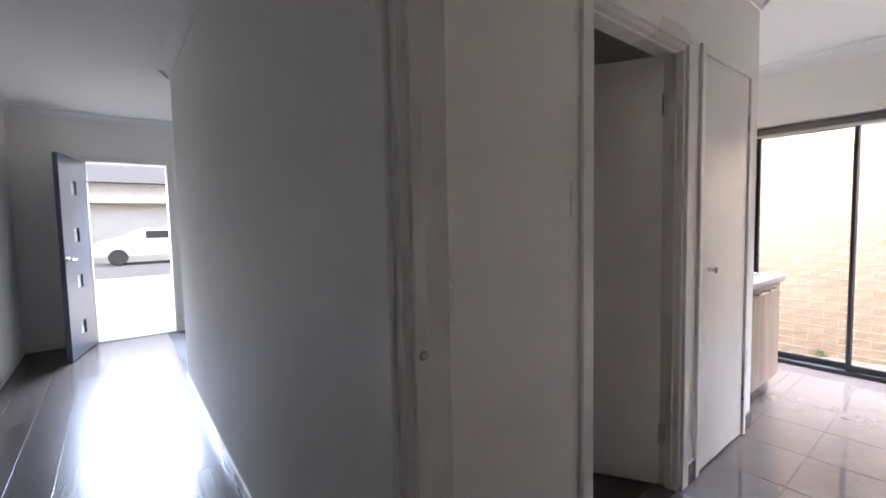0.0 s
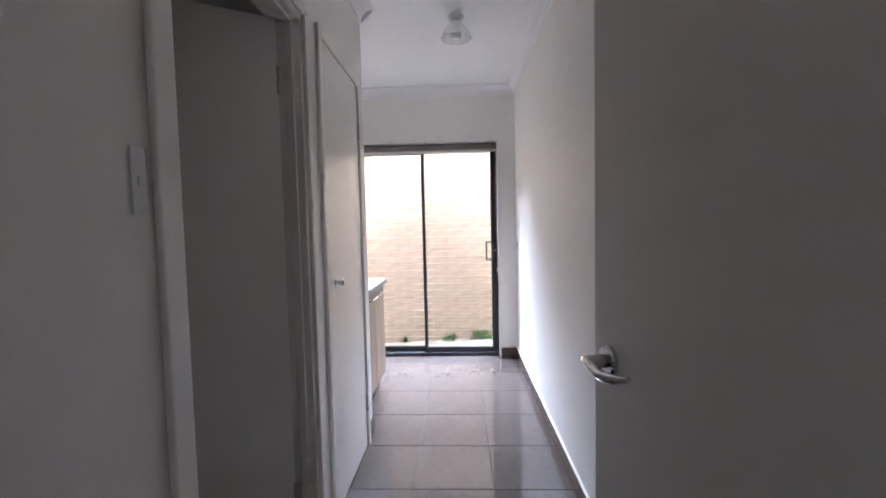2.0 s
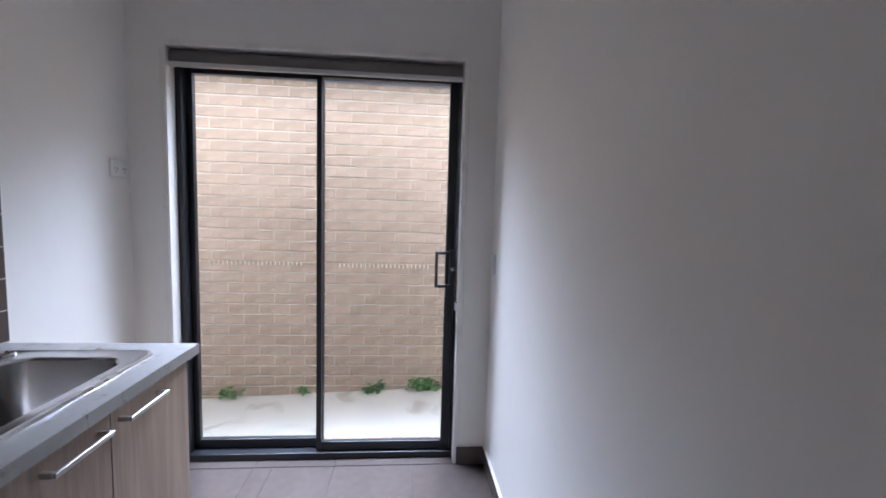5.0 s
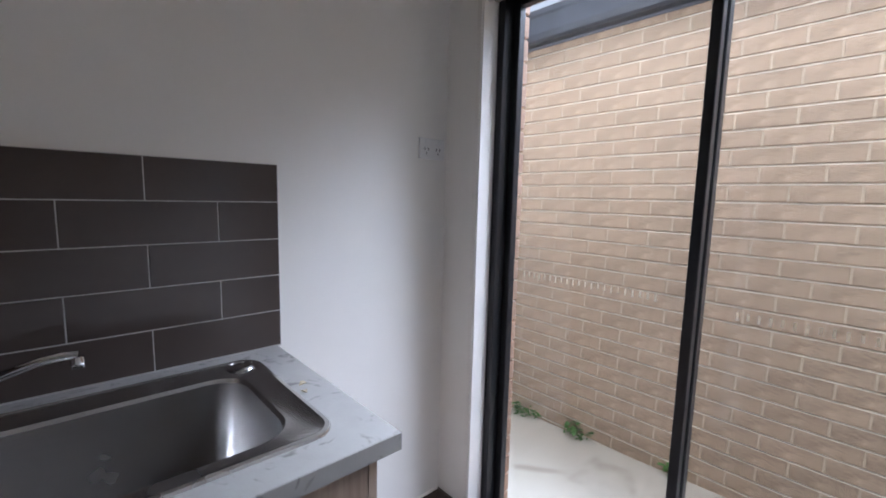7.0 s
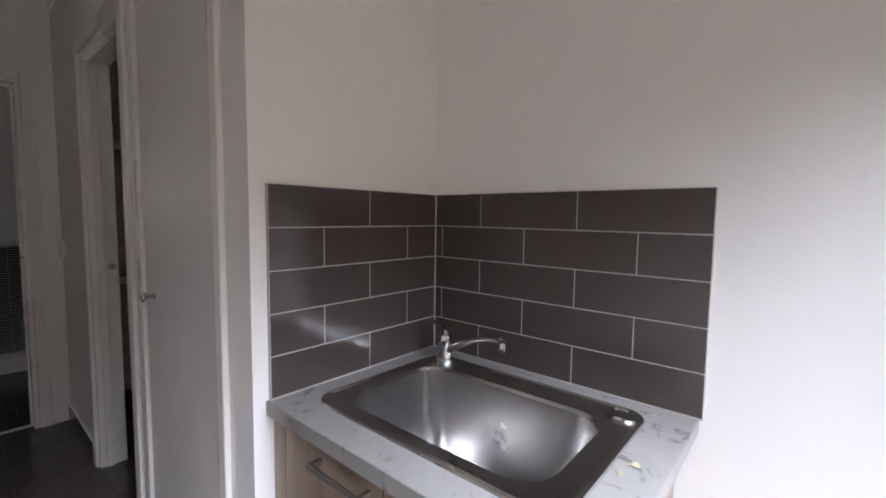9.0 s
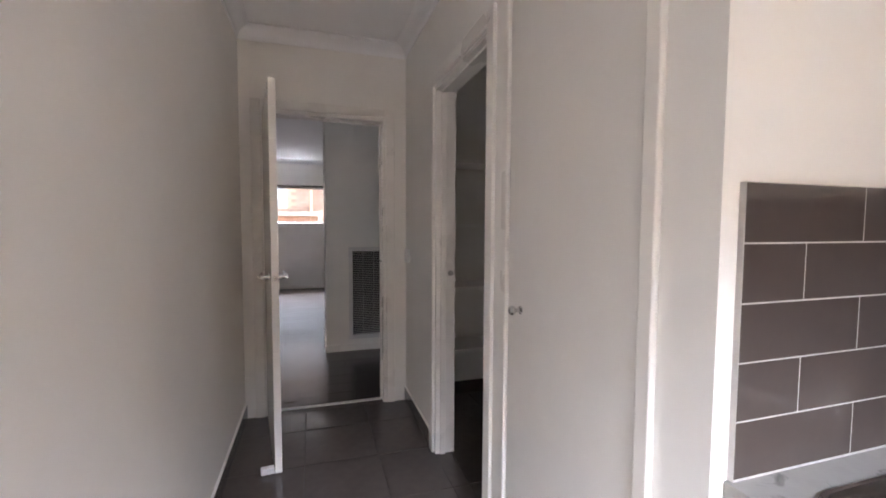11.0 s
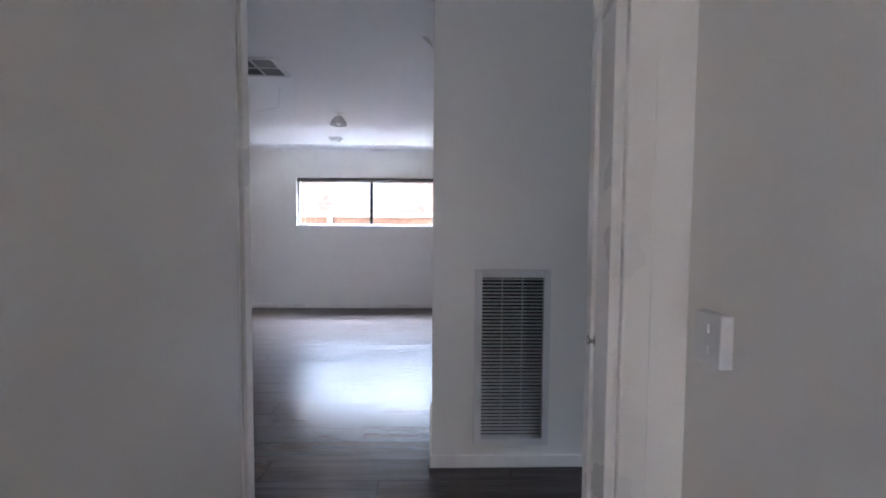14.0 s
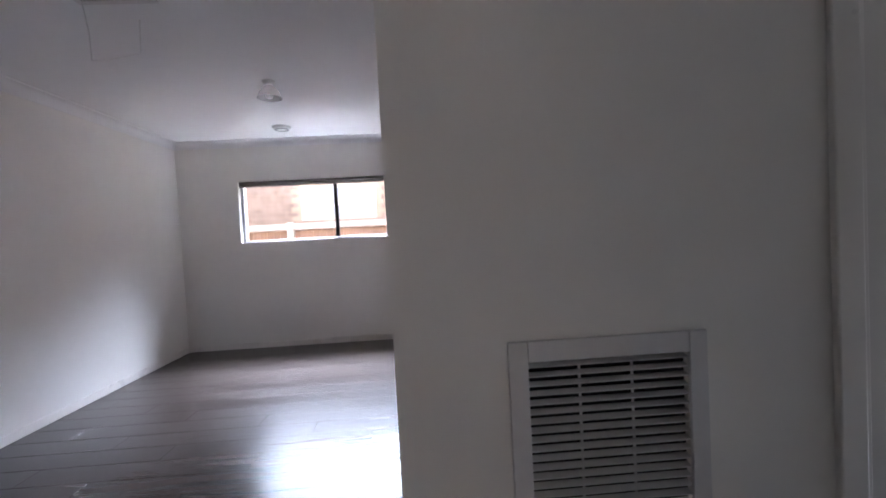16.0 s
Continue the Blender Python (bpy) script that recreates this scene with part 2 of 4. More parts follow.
M_GROUND = mat("dry_lawn_earth", (0.16, 0.15, 0.08), 0.95, vary=0.3, grain=3, blotch=0.4, bump=0.6, bump_scale=30)
M_GUTTER = mat("slate_grey_gutter", (0.034, 0.039, 0.052), 0.5, vary=0.22, grain=12, bump=0.02)
M_FASCIA = mat("blue_grey_fascia", (0.16, 0.17, 0.215), 0.4, vary=0.06, grain=12, bump=0.02)
M_ROOF = mat("dark_roof_tile", (0.06, 0.06, 0.065), 0.8, vary=0.2, grain=20, bump=0.3)
M_CREAM = mat("cream_downpipe", (0.62, 0.53, 0.40), 0.4, vary=0.06, bump=0.02)
M_LEAF = mat("weed_leaf", (0.075, 0.17, 0.045), 0.5, vary=0.25, grain=40, bump=0.1, rand=0.4)
M_FLAKE = mat("dry_leaf_scrap", (0.36, 0.30, 0.20), 0.7, vary=0.2)
M_FENCE = wood("weathered_paling", (0.18, 0.10, 0.065), (0.34, 0.22, 0.155), 0.8, "z", scale=6, rand=0.4)
M_FRAMEW = mat("silver_window_frame", (0.5, 0.5, 0.5), 0.35, 0.5, vary=0.04)
M_BLUEDOOR = mat("blue_grey_front_door", (0.055, 0.07, 0.11), 0.35, vary=0.05, bump=0.02)
M_CARW = mat("white_car_paint", (0.75, 0.75, 0.75), 0.15, vary=0.02, coat=0.6, bump=0.0)
M_TYRE = mat("black_rubber", (0.02, 0.02, 0.02), 0.8, vary=0.1)
M_RENDER = mat("pale_render", (0.5, 0.48, 0.45), 0.85, vary=0.08, grain=8, bump=0.3)


# ---- building helpers ----
def box(bm, x0, x1, y0, y1, z0, z1, bevel=0.0):
    vs = [bm.verts.new((x, y, z)) for z in (z0, z1) for y in (y0, y1) for x in (x0, x1)]
    fs = [bm.faces.new([vs[i] for i in f]) for f in ((0, 2, 3, 1), (4, 5, 7, 6), (0, 1, 5, 4), (2, 6, 7, 3), (0, 4, 6, 2), (1, 3, 7, 5))]
    if bevel:
        es = list({e for f in fs for e in f.edges})
        bmesh.ops.bevel(bm, geom=es, offset=bevel, segments=2, profile=0.5, affect="EDGES")
    return bm


def cube(x0, x1, y0, y1, z0, z1, bevel=0.0):
    return box(bmesh.new(), x0, x1, y0, y1, z0, z1, bevel)


def boxes(*rows):
    bm = bmesh.new()
    for r in rows:
        box(bm, *r)
    return bm


def lathe(bm, profile, centre, axis="z", steps=28):
    """A turned solid: profile of (radius, height) pairs round an axis through centre."""
    rings = []
    for r, h in profile:
        ring = []
        for i in range(steps):
            a = 2 * math.pi * i / steps
            p = Vector((r * math.cos(a), r * math.sin(a), h))
            if axis == "y":
                p = Vector((p.x, p.z, p.y))
            elif axis == "x":
                p = Vector((p.z, p.x, p.y))
            ring.append(bm.verts.new(p + Vector(centre)))
        rings.append(ring)
    for a, b in zip(rings, rings[1:]):
        for i in range(steps):
            bm.faces.new((a[i], a[(i + 1) % steps], b[(i + 1) % steps], b[i]))
    if profile[0][0] > 1e-4:
        bm.faces.new(rings[0][::-1])
    if profile[-1][0] > 1e-4:
        bm.faces.new(rings[-1])
    bmesh.ops.remove_doubles(bm, verts=bm.verts, dist=1e-5)
    bmesh.ops.recalc_face_normals(bm, faces=bm.faces)
    return bm


def tube(points, radius, steps=12, flat=1.0):
    """A rod of round or flattened section along points, its ends closed."""
    bm = bmesh.new()
    pts = [Vector(p) for p in points]
    rings = []
    for i, p in enumerate(pts):
        d = (pts[min(i + 1, len(pts) - 1)] - pts[max(i - 1, 0)]).normalized()
        up = Vector((0, 0, 1)) if abs(d.z) < 0.9 else Vector((1, 0, 0))
        u = d.cross(up).normalized()
        v = u.cross(d).normalized()
        r = radius[i] if isinstance(radius, (list, tuple)) else radius
        rings.append([bm.verts.new(p + u * r * math.cos(2 * math.pi * k / steps) + v * r * flat * math.sin(2 * math.pi * k / steps)) for k in range(steps)])
    for a, b in zip(rings, rings[1:]):
        for k in range(steps):
            bm.faces.new((a[k], a[(k + 1) % steps], b[(k + 1) % steps], b[k]))
    bm.faces.new(rings[0][::-1])
    bm.faces.new(rings[-1])
    bmesh.ops.recalc_face_normals(bm, faces=bm.faces)
    return bm


def mesh_of(name, bm, material, smooth=False):
    me = bpy.data.meshes.new(name)
    bm.to_mesh(me)
    bm.free()
    me.materials.append(material)
    if smooth:
        for p in me.polygons:
            p.use_smooth = True
        me.set_sharp_from_angle(angle=radians(35))
    return me


def part(name, bm, material, parent=None, label="", smooth=False):
    ob = new(name, mesh_of(name, bm, material, smooth))
    if parent is not None:
        ob.parent = parent
        ob.matrix_parent_inverse = parent.matrix_basis.inverted()
    if label:
        ob["label"] = label
    return ob


def piece(name, me, parent, m):
    ob = new(name, me)
    ob.parent = parent
    ob.matrix_parent_inverse = parent.matrix_basis.inverted()
    ob.matrix_basis = m
    return ob


def structure(name, bm, material, label, category):
    return tagged(part(name, bm, material), label, category, kind="structure")


def thing(name, at, label, category, group=""):
    ob = new(name)
    ob.empty_display_size = 0.1
    ob.location = at
    ob.matrix_basis = Matrix.Translation(at)
    return tagged(ob, label, category, group)


# ---- the shell of the house ----
CEIL = 2.56
XE, YS, YN, YB = 4.50, -0.295, 0.80, 1.44          # end wall, right wall, corridor wall, sink wall
XR = 3.035                                           # side wall of the sink recess
HX0, HX1 = 0.435, 0.55                               # wall between hall and laundry
GX = -0.805                                          # hall wall with the return-air grille
D0, D1, DH = -0.163, 0.65, 2.05                      # laundry doorway
P0, P1 = 1.32, 2.055                                  # pantry doorway
C0, C1 = 2.25, 2.865                                 # cupboard doorway
S0, S1, SH = -0.130, 1.268, 2.060                    # sliding door opening
RX, RY = -5.32, -2.58                                # room: window wall, side wall
W0, W1, WZ0, WZ1 = -1.86, 0.49, 1.30, 2.065          # room window
F0, F1, FY = -0.195, 0.556, 6.12                     # front door

structure("wall_south", cube(HX1, 4.78, YS - 0.11, YS, 0, CEIL), M_WALL, "plain white painted plaster wall of the laundry", "wall")
structure("wall_east", boxes((XE, XE + 0.11, YS, S0, 0, CEIL), (XE, XE + 0.11, S1, YB, 0, CEIL), (XE, XE + 0.11, S0, S1, SH, CEIL)),
          M_WALL, "white painted end wall round the sliding glass door", "wall")
structure("wall_sink", cube(XR, XE + 0.11, YB, YB + 0.11, 0, CEIL), M_WALL, "white painted wall behind the laundry sink", "wall")
structure("wall_recess", cube(XR - 0.11, XR, YN + 0.11, YB + 0.11, 0, CEIL), M_WALL, "white painted side wall of the sink recess", "wall")
structure("wall_corridor", boxes((HX1, P0, YN, YN + 0.11, 0, CEIL), (P1, C0, YN, YN + 0.11, 0, CEIL), (C1, XR, YN, YN + 0.11, 0, CEIL),
                                 (P0, P1, YN, YN + 0.11, DH, CEIL), (C0, C1, YN, YN + 0.11, DH, CEIL)),
          M_WALL, "white painted wall with pantry and cupboard doorways", "wall")
structure("wall_hall_east", boxes((HX0, HX1, -1.75, D0, 0, CEIL), (HX0, HX1, D1, 4.04, 0, CEIL), (HX0, HX1, D0, D1, DH, CEIL)),
          M_WALL, "white painted hall wall with the laundry doorway", "wall")
structure("wall_pantry_back", cube(HX1, XR - 0.11, 2.06, 2.17, 0, CEIL), M_WALL, "white painted back wall of the pantry", "wall")
structure("wall_pantry_side", cube(2.11, 2.19, YN + 0.11, 2.06, 0, CEIL), M_WALL, "white painted side wall of the pantry", "wall")
GY0, GY1, GZ0, GZ1 = 0.536, 0.863, 0.160, 1.026       # grille opening
structure("wall_hall_west", boxes((GX - 0.11, GX, 0.276, GY0, 0, CEIL), (GX - 0.11, GX, GY1, 1.235, 0, CEIL), (GX - 0.11, GX, 1.995, FY, 0, CEIL), (GX - 0.11, GX, 1.235, 1.995, DH, CEIL),
                                  (GX - 0.11, GX, GY0, GY1, 0, GZ0), (GX - 0.11, GX, GY0, GY1, GZ1, CEIL)),
          M_WALL, "white painted hall wall with a return-air grille", "wall")
structure("wall_nib", boxes((-1.35, GX - 0.11, 0.276, 0.386, 0, CEIL), (-1.46, -1.35, 0.276, 1.8, 0, CEIL)), M_WALL, "white painted return of the hall wall", "wall")
structure("wall_room_north", cube(RX, -1.46, 1.69, 1.8, 0, CEIL), M_WALL, "white painted far side wall of the room", "wall")
structure("wall_hall_south", cube(-1.59, HX0, -1.75, -1.64, 0, CEIL), M_WALL, "white painted wall closing the hall", "wall")
structure("wall_room_east", cube(-1.59, -1.48, RY, -1.75, 0, CEIL), M_WALL, "white painted short return wall of the room", "wall")
structure("wall_room_south", cube(RX, -1.48, RY - 0.11, RY, 0, CEIL), M_WALL, "white painted side wall of the room", "wall")
structure("wall_room_window", boxes((RX - 0.16, RX, RY - 0.11, W0, 0, CEIL), (RX - 0.16, RX, W1, 1.8, 0, CEIL),
                                    (RX - 0.16, RX, W0, W1, 0, WZ0), (RX - 0.16, RX, W0, W1, WZ1, CEIL)),
          M_WALL, "white painted wall with a long high window", "wall")
structure("wall_front", boxes((GX - 0.11, F0, FY, FY + 0.15, 0, CEIL), (F1, 1.7, FY, FY + 0.15, 0, CEIL), (F0, F1, FY, FY + 0.15, 2.045, CEIL)),
          M_WALL, "white painted front wall round the entry door", "wall")
structure("wall_entry", boxes((1.59, 1.7, 4.04, FY, 0, CEIL), (HX1, 1.59, 3.93, 4.04, 0, CEIL)), M_WALL, "white painted wall of the entry", "wall")
structure("ceiling", boxes((RX - 0.16, 4.90, RY - 0.11, FY + 0.15, CEIL, CEIL + 0.1)), M_CEIL, "flat white painted plaster ceiling", "ceiling")


def cove(name, runs):
    """Cove cornice: runs of (start, end, inward direction), 75 mm down and out."""
    bm = bmesh.new()
    for a, b, inw in runs:
        a, b, inw = Vector((*a, 0)), Vector((*b, 0)), Vector((*inw, 0))
        prof = [(0.0, 0.082), (0.008, 0.082), (0.008, 0.074)]
        prof += [(0.008 + 0.066 * (1 - math.cos(t)), 0.074 - 0.066 * math.sin(t)) for t in [math.pi / 2 * i / 6 for i in range(1, 7)]]
        prof += [(0.082, 0.008), (0.082, 0.0)]
        along = (b - a).normalized()
        rings = []
        for p, sgn in ((a, 1), (b, -1)):
            rings.append([bm.verts.new(p + inw * d + along * sgn * 0.002 + Vector((0, 0, CEIL - h))) for d, h in prof])
        for i in range(len(prof) - 1):
            bm.faces.new((rings[0][i], rings[0][i + 1], rings[1][i + 1], rings[1][i]))
        bm.faces.new(rings[0])
        bm.faces.new(rings[1][::-1])
    bmesh.ops.recalc_face_normals(bm, faces=bm.faces)
    return structure(name, bm, M_CEIL, "white cove cornice between wall and ceiling", "cornice")


cove("cornice_laundry", [((HX1, YS), (XE, YS), (0, 1)), ((XE, YS), (XE, YB), (-1, 0)), ((XR, YB), (XE, YB), (0, -1)), ((XR, YN), (XR, YB), (1, 0)),
                         ((HX1, YN), (XR, YN), (0, -1)), ((HX1, YS), (HX1, YN), (1, 0))])
cove("cornice_room", [((RX, RY), (RX, 1.69), (1, 0)), ((RX, RY), (-1.59, RY), (0, 1)), ((-1.59, RY), (-1.59, -1.64), (-1, 0)), ((RX, 1.69), (-1.46, 1.69), (0, -1)),
                      ((-1.46, 0.276), (-1.46, 1.69), (-1, 0)), ((-1.46, 0.276), (GX, 0.276), (0, -1))])
cove("cornice_hall", [((GX, 0.276), (GX, FY), (1, 0)), ((HX0, -1.64), (HX0, 4.04), (-1, 0)), ((-1.59, -1.64), (HX0, -1.64), (0, 1)), ((GX, FY), (1.59, FY), (0, -1))])


def skirting(name, runs, h, t, material, label):
    bm = bmesh.new()
    for x0, x1, y0, y1 in runs:
        box(bm, x0, x1, y0, y1, 0.0, h, 0.004)
    return structure(name, bm, material, label, "skirting")


W = "white painted timber skirting board"
skirting("baseboard_hall", [(GX, GX + 0.013, 0.276 - 0.013, 1.165), (GX, GX + 0.013, 2.065, FY), (HX0 - 0.013, HX0, -1.64, D0 - 0.07), (HX0 - 0.013, HX0, D1 + 0.07, 4.04), (-1.59, HX0 - 0.013, -1.64, -1.627)], 0.068, 0.013, M_TRIM, W)
skirting("baseboard_room", [(RX + 0.013, -1.59, RY, RY + 0.013), (RX, RX + 0.013, RY, 1.69), (-1.603, -1.59, RY + 0.013, -1.627), (-1.473, GX, 0.263, 0.276),
                            (-1.473, -1.46, 0.276, 1.69)], 0.068, 0.013, M_TRIM, W)
TS = "glossy brown tile skirting"
skirting("baseboard_laundry", [(HX1, XE - 0.012, YS, YS + 0.012), (XE - 0.012, XE, YS, S0 - 0.012), (HX1, P0 - 0.065, YN - 0.012, YN), (P1 + 0.065, C0 - 0.045, YN - 0.012, YN),
                               (3.81, XE - 0.012, YB - 0.012, YB), (XE - 0.012, XE, S1 + 0.012, YB), (2.93, XR, YN - 0.012, YN),
                               (HX1, HX1 + 0.012, YN + 0.112, 2.06), (HX1 + 0.012, 2.11, 2.048, 2.06)], 0.1, 0.012, M_SKIRT_TILE, TS)


LAUNDRY_RUNS = [(HX1, XE - 0.012, YS, YS + 0.012), (XE - 0.012, XE, YS, S0 - 0.012), (HX1, P0 - 0.065, YN - 0.012, YN), (P1 + 0.065, C0 - 0.045, YN - 0.012, YN), (3.81, XE - 0.012, YB - 0.012, YB), (HX1, HX1 + 0.012, YN + 0.112, 2.06), (HX1 + 0.012, 2.11, 2.048, 2.06)]
structure("trim_caulk", boxes(*[(x0, x1, y0, y1, 0.1, 0.104) for x0, x1, y0, y1 in LAUNDRY_RUNS]), M_TRIM, "thin white bead of sealant on the tile skirting", "sealant")


# ---- door and window trim ----
def casing(name, axis, face, out, a0, a1, top, width=0.065, thick=0.017, depth=0.115):
    """Architrave and jamb lining of a doorway. axis: along which the opening runs; out: +1 or -1, the way the face looks."""
    f0, f1 = sorted((face, face + out * thick))
    rows = [(a0 - width, a0 - 0.004, f0, f1, 0, top + width), (a1 + 0.004, a1 + width, f0, f1, 0, top + width), (a0 - 0.004, a1 + 0.004, f0, f1, top + 0.004, top + width)]
    bm = bmesh.new()
    for a, b, c, d, e, f in rows:
        if axis == "x":
            box(bm, a, b, c, d, e, f, 0.005)
        else:
            box(bm, c, d, a, b, e, f, 0.005)
    return structure(name, bm, M_TRIM, "white gloss painted door architrave", "architrave")


def lining(name, axis, g0, g1, a0, a1, top, stop):
    """Jamb lining 18 mm thick inside an opening with a stop bead; g0..g1 through the wall, stop: where the bead lies."""
    bm = bmesh.new()
    j, s0, s1 = 0.018, stop, stop + 0.03
    rows = [(a0, a0 + j, g0, g1, 0, top - j), (a1 - j, a1, g0, g1, 0, top - j), (a0, a1, g0, g1, top - j, top),
            (a0 + j, a0 + j + 0.011, s0, s1, 0, top - j), (a1 - j - 0.011, a1 - j, s0, s1, 0, top - j), (a0 + j + 0.011, a1 - j - 0.011, s0, s1, top - j - 0.011, top - j)]
    for a, b, c, d, e, f in rows:
        if axis == "x":
            box(bm, a, b, c, d, e, f, 0.002)
        else:
            box(bm, c, d, a, b, e, f, 0.002)
    return structure(name, bm, M_TRIM, "white gloss painted door jamb with stop bead", "door jamb")


casing("trim_laundry_inside", "y", HX1, 1, D0, D1, DH)
casing("trim_laundry_hall", "y", HX0, -1, D0, D1, DH)
lining("jamb_laundry", "y", HX0 - 0.002, HX1 + 0.002, D0, D1, DH, 0.455)
casing("trim_pantry", "x", YN, -1, P0, P1, DH)
lining("jamb_pantry", "x", YN - 0.002, YN + 0.112, P0, P1, DH, 0.825)
casing("trim_cupboard", "x", YN, -1, C0, C1, DH + 0.005, width=0.045)


def hinge(parent, m):
    bm = bmesh.new()
    lathe(bm, [(0.0065, -0.05), (0.0065, 0.05)], (0, 0, 0), steps=10)
    box(bm, -0.03, 0.0, -0.002, 0.002, -0.05, 0.05)
    h = part("hinge", bm, M_NICKEL, parent, "brushed steel butt hinge")
    h.matrix_basis = m
    return h


def lever(parent, x, side, z):
    """A lever handle on a round rose, on the leaf's face; side +1 or -1; the lever points to the hinge."""
    y0 = 0.018 * side
    rose = lathe(bmesh.new(), [(0.0, 0.0), (0.027, 0.0), (0.027, 0.006 * side), (0.024, 0.010 * side), (0.012, 0.010 * side), (0.011, 0.045 * side), (0.0, 0.047 * side)], (x, y0, z), "y")
    r = part("handle_rose", rose, M_CHROME, parent, "round chrome rose", True)
    arm = tube([(x + 0.012, y0 + 0.040 * side, z), (x - 0.02, y0 + 0.046 * side, z), (x - 0.06, y0 + 0.048 * side, z - 0.003), (x - 0.10, y0 + 0.044 * side, z + 0.004), (x - 0.122, y0 + 0.036 * side, z + 0.012)],
               [0.009, 0.011, 0.011, 0.010, 0.006], 14, 0.75)
    part("lever", arm, M_CHROME, r, "curved chrome lever", True)


def leaf(name, width, height, label, bottom=0.008):
    """A flush door leaf that hangs at its origin and runs along x."""
    d = thing(name, (0, 0, 0), label, "door")
    part("panel", cube(0.003, width, -0.018, 0.018, bottom, height, 0.002), M_DOOR, d)
    return d


# laundry door, standing open towards the right wall
ld = leaf("laundry_door", 0.758, 2.028, "open white flush laundry door with chrome lever handles")
lever(ld, 0.698, 1, 1.03)
lever(ld, 0.698, -1, 1.03)
part("latch_plate", lathe(bmesh.new(), [(0.0, 0.0), (0.0125, 0.0), (0.0125, 0.0022), (0.0, 0.0022)], (0.7575, 0.0, 1.03), "x", 18), M_NICKEL, ld, "round chrome latch face on the door edge")
part("latch_bolt", cube(0.759, 0.766, -0.005, 0.005, 1.022, 1.038, 0.002), M_CHROME, ld)
for hz in (0.26, 1.81):
    hinge(ld, pose(0.0, -0.019, hz))
part("door_stop", cube(0.715, 0.75, -0.085, -0.019, 0.006, 0.038, 0.004), M_PLASTIC, ld, "white door stop at the foot")
ld.matrix_basis = pose(0.538, -0.142, 0, 0, 0, 8.0)
# pantry door, open into the pantry, hinged beside the cupboard
pd = leaf("pantry_door", 0.68, 2.028, "open white flush pantry door on steel hinges")
knobm = lathe(bmesh.new(), [(0.0, 0.0), (0.026, 0.0), (0.026, 0.006), (0.01, 0.01), (0.01, 0.04), (0.026, 0.046), (0.027, 0.058), (0.02, 0.066), (0.0, 0.067)], (0.63, 0.018, 1.03), "y")
part("knob", knobm, M_NICKEL, pd, "", True)
for hz in (0.26, 1.81):
    hinge(pd, pose(0.0, 0.019, hz) @ pose(0, 0, 0, 0, 0, 0))
pd.matrix_basis = pose(2.035, 0.884, 0, 0, 0, 121.5)
# cupboard door, closed
cd = thing("cupboard_door", ((C0 + C1) / 2, YN, 0), "closed white gloss cupboard door with a small knob", "door")
part("panel", cube(C0 + 0.003, C1 - 0.003, YN - 0.006, YN + 0.026, 0.012, DH - 0.002, 0.002), M_DOOR, cd)
kb = lathe(bmesh.new(), [(0.0, 0.0), (0.014, 0.0), (0.014, -0.003), (0.007, -0.006), (0.007, -0.02), (0.015, -0.026), (0.016, -0.034), (0.012, -0.039), (0.0, -0.040)], (2.345, YN - 0.006, 1.03), "y")
part("knob", kb, M_CHROME, cd, "small round chrome knob", True)
for hz in (0.26, 1.81):
    part("hinge", lathe(bmesh.new(), [(0.006, -0.045), (0.006, 0.045)], (C1 - 0.001, YN - 0.010, hz), steps=10), M_NICKEL, cd)
structure("cupboard_back", cube(2.19, XR - 0.11, 0.99, 1.0, 0, CEIL), M_SHELF, "white lining behind the cupboard door", "wall")

# closed door in the hall wall
casing("trim_hall_door", "y", GX, 1, 1.235, 1.995, DH)
lining("jamb_hall_door", "y", GX - 0.112, GX + 0.002, 1.235, 1.995, DH, GX - 0.075)
hd0 = leaf("hall_door", 0.722, 2.028, "closed white flush door in the hall wall")
lever(hd0, 0.662, -1, 1.03)
for hz in (0.26, 1.81):
    hinge(hd0, pose(0.0, -0.019, hz))
hd0.matrix_basis = pose(GX - 0.022, 1.2535, 0, 0, 0, 90)

# latch keeps in the jambs
for x, y, ax, sgn in ((0.474, D1 - 0.018, "y", -1), (P0 + 0.018, 0.885, "x", 1)):
    sp = thing("latch_keep", (x, y, 1.03), "small round chrome latch keep in the door jamb", "latch keep", "latch keeps")
    part("plate", lathe(bmesh.new(), [(0.0, -0.001), (0.016, -0.001), (0.016, 0.003 * sgn), (0.0, 0.0032 * sgn)], (x, y, 1.035), ax, 20), M_NICKEL, sp, "", True)
    part("barrel", lathe(bmesh.new(), [(0.012, 0.003 * sgn), (0.012, 0.009 * sgn), (0.0105, 0.012 * sgn), (0.006, 0.0125 * sgn), (0.006, 0.008 * sgn), (0.0, 0.008 * sgn)], (x, y, 1.035), ax, 20), M_NICKEL, sp, "", True)



# ---- sliding door ----
sd = thing("sliding_door", (4.6, (S0 + S1) / 2, 0), "black aluminium sliding glass door, closed, with two tall panes", "sliding door")
sd["kind"] = "structure"
FX0, FX1 = 4.574, 4.671
part("door_frame", boxes((FX0, FX1, S0, S0 + 0.020, 0.035, 2.045, 0.003), (FX0, FX1, S1 - 0.030, S1, 0.035, 2.045, 0.003), (FX0, FX1, S0, S1, 2.01, 2.05, 0.003), (FX0 - 0.012, FX1, S0, S1, -0.01, 0.035, 0.003)), M_BLACK, sd)


